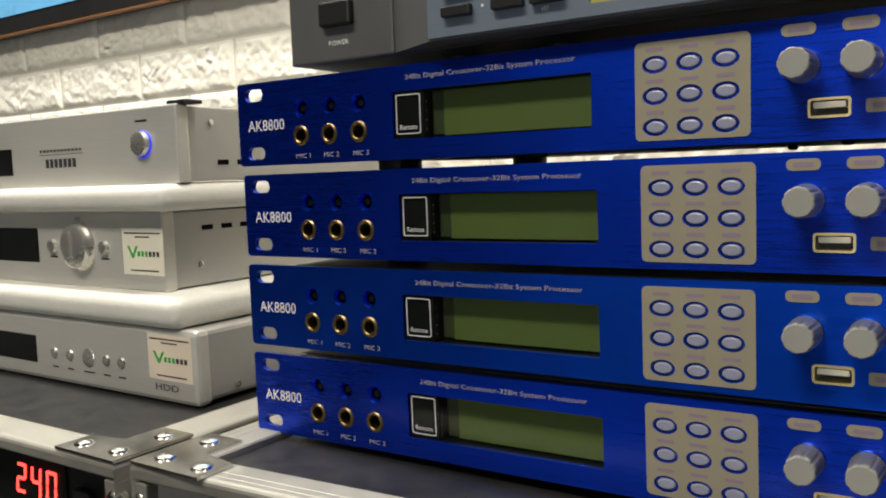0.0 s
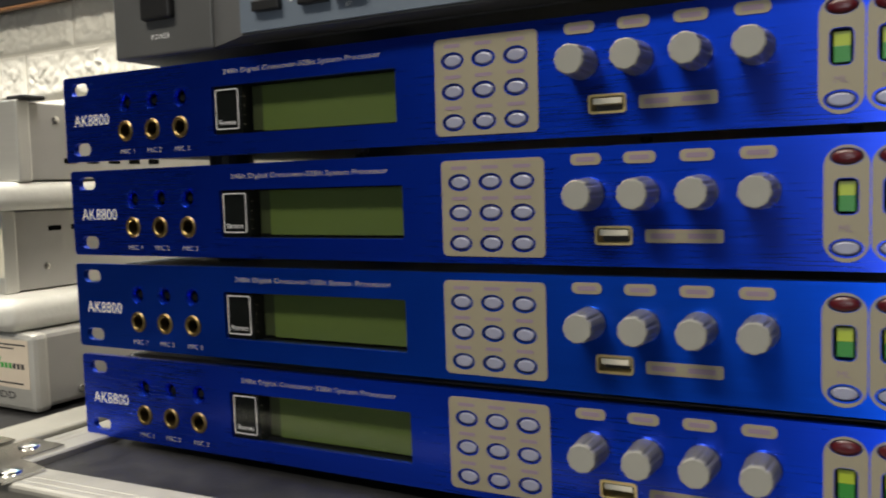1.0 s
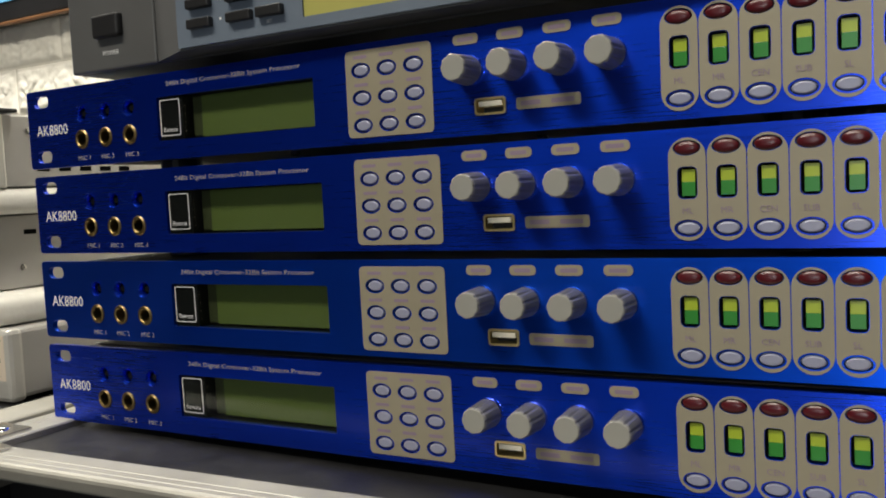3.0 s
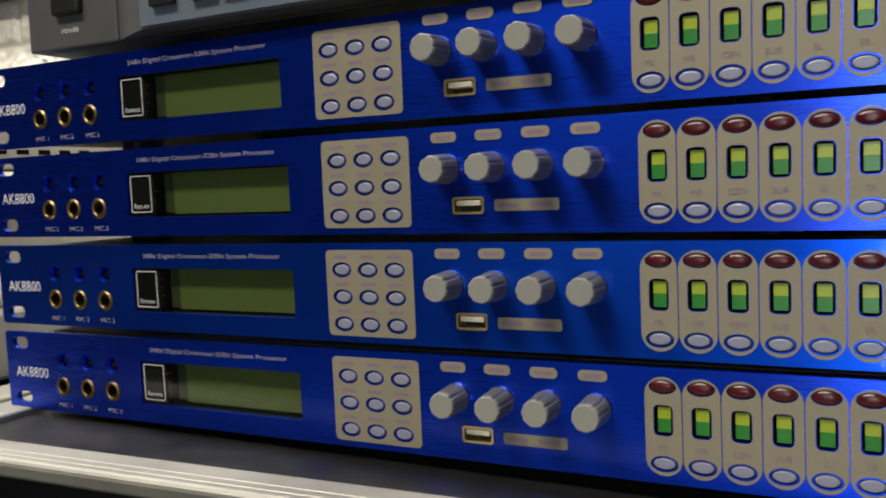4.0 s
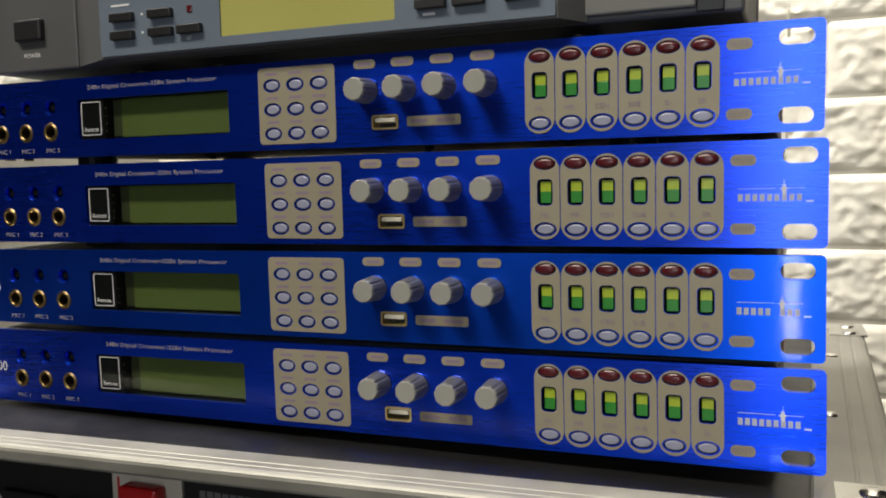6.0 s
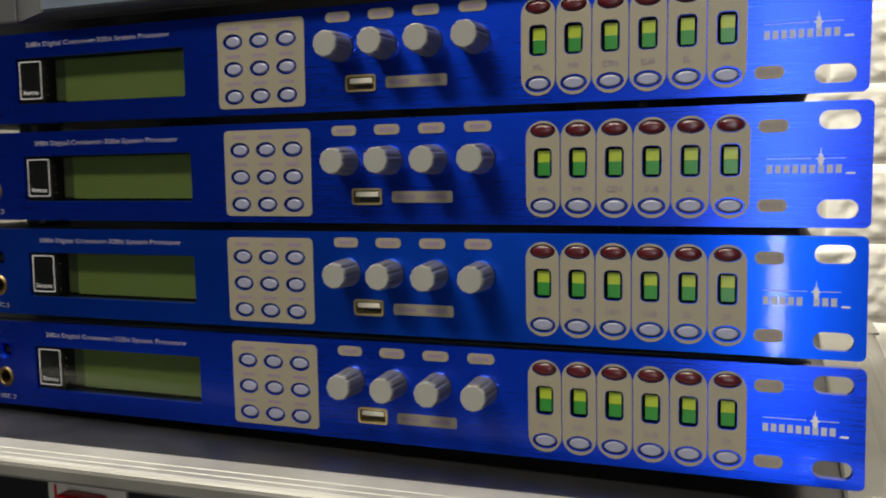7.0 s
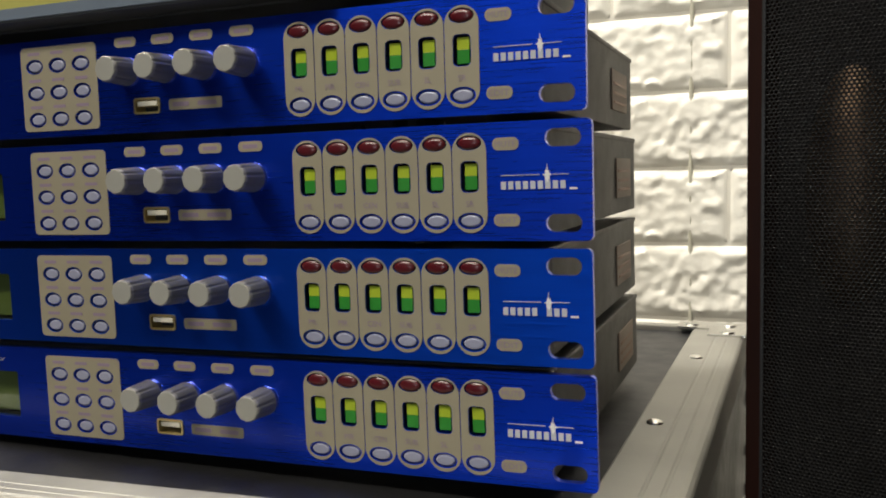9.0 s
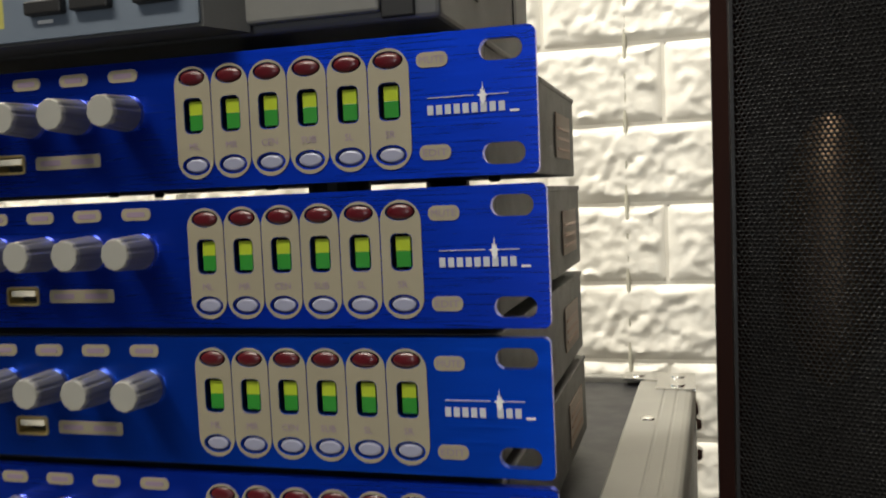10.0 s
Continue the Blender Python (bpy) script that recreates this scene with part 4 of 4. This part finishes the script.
def brick_mesh(seed, length):
    nx, nz = max(8, int(length / 0.0024)), 31
    verts, faces = [], []
    off = Vector((seed * 7.3, seed * 3.1, seed * 1.7))
    for j in range(nz + 1):
        for i in range(nx + 1):
            x, z = (i / nx - 0.5) * length, (j / nz - 0.5) * (HB - GAP)
            edge = min(length / 2 - abs(x), (HB - GAP) / 2 - abs(z))
            p = Vector((x, 0, z))
            warp = p * 24 + 0.5 * Vector((noise.noise(p * 60 + off), 0, noise.noise(p * 64 - off)))
            d, pts = noise.voronoi(warp + off)
            lean = (warp + off - Vector(pts[0])).dot(Vector((noise.cell(Vector(pts[0]) * 5.1), 0, noise.cell(Vector(pts[0]) * 2.9))))
            crease = noise.ridged_multi_fractal(p * 26 + off, 0.9, 2.2, 4, 0.9, 1.6)
            hgt = 0.0008 + 0.0018 * crease + 0.0022 * lean + 0.0014 * noise.noise(p * 105 - off)
            inside = max(0.0, min(1.0, (edge - 0.0035) / 0.004))
            y = -(0.0018 + max(0.0, hgt) * inside)
            if edge < 1e-6:
                y = 0.0
            verts.append((x, y, z))
    for j in range(nz):
        for i in range(nx):
            a = j * (nx + 1) + i
            faces.append((a, a + 1, a + nx + 2, a + nx + 1))
    me = bpy.data.meshes.new("brick")
    me.from_pydata(verts, [], faces)
    me.materials.append(BRICKM)
    me.polygons.foreach_set("use_smooth", [True] * len(faces))
    me.set_sharp_from_angle(angle=radians(50))
    return me


bricks = [brick_mesh(k + 1, LB - GAP) for k in range(10)]
fills = {}


def lay(x0, x1, zc, k):
    if x1 - x0 < 0.02:
        return
    if abs(x1 - x0 - LB) < 1e-4:
        me = bricks[k % 10]
    else:
        key = round(x1 - x0, 4)
        me = fills.setdefault(key, brick_mesh(20 + len(fills), x1 - x0 - GAP))
    b = new("brick", me)
    b.parent = wall_back
    b.location = ((x0 + x1) / 2, YW, zc)


count = 0
for row in range(-5, 8):
    zc = 1.0225 + HB * (row + 0.5)
    joint_l = -0.651 if row % 2 == 0 else -0.761
    joint_r = 0.505 if row % 2 else 0.505 - LB / 2
    xs = sorted({round(joint_l + LB * k, 4) for k in range(-7, 3) if -2.15 < joint_l + LB * k < -0.2} | {-0.2}
                | {round(joint_r + LB * k, 4) for k in range(-4, 5) if -0.2 < joint_r + LB * k < 1.5})
    for a, b in zip(xs, xs[1:]):
        count += 1
        lay(a, b, zc, count * 7 + row * 3)
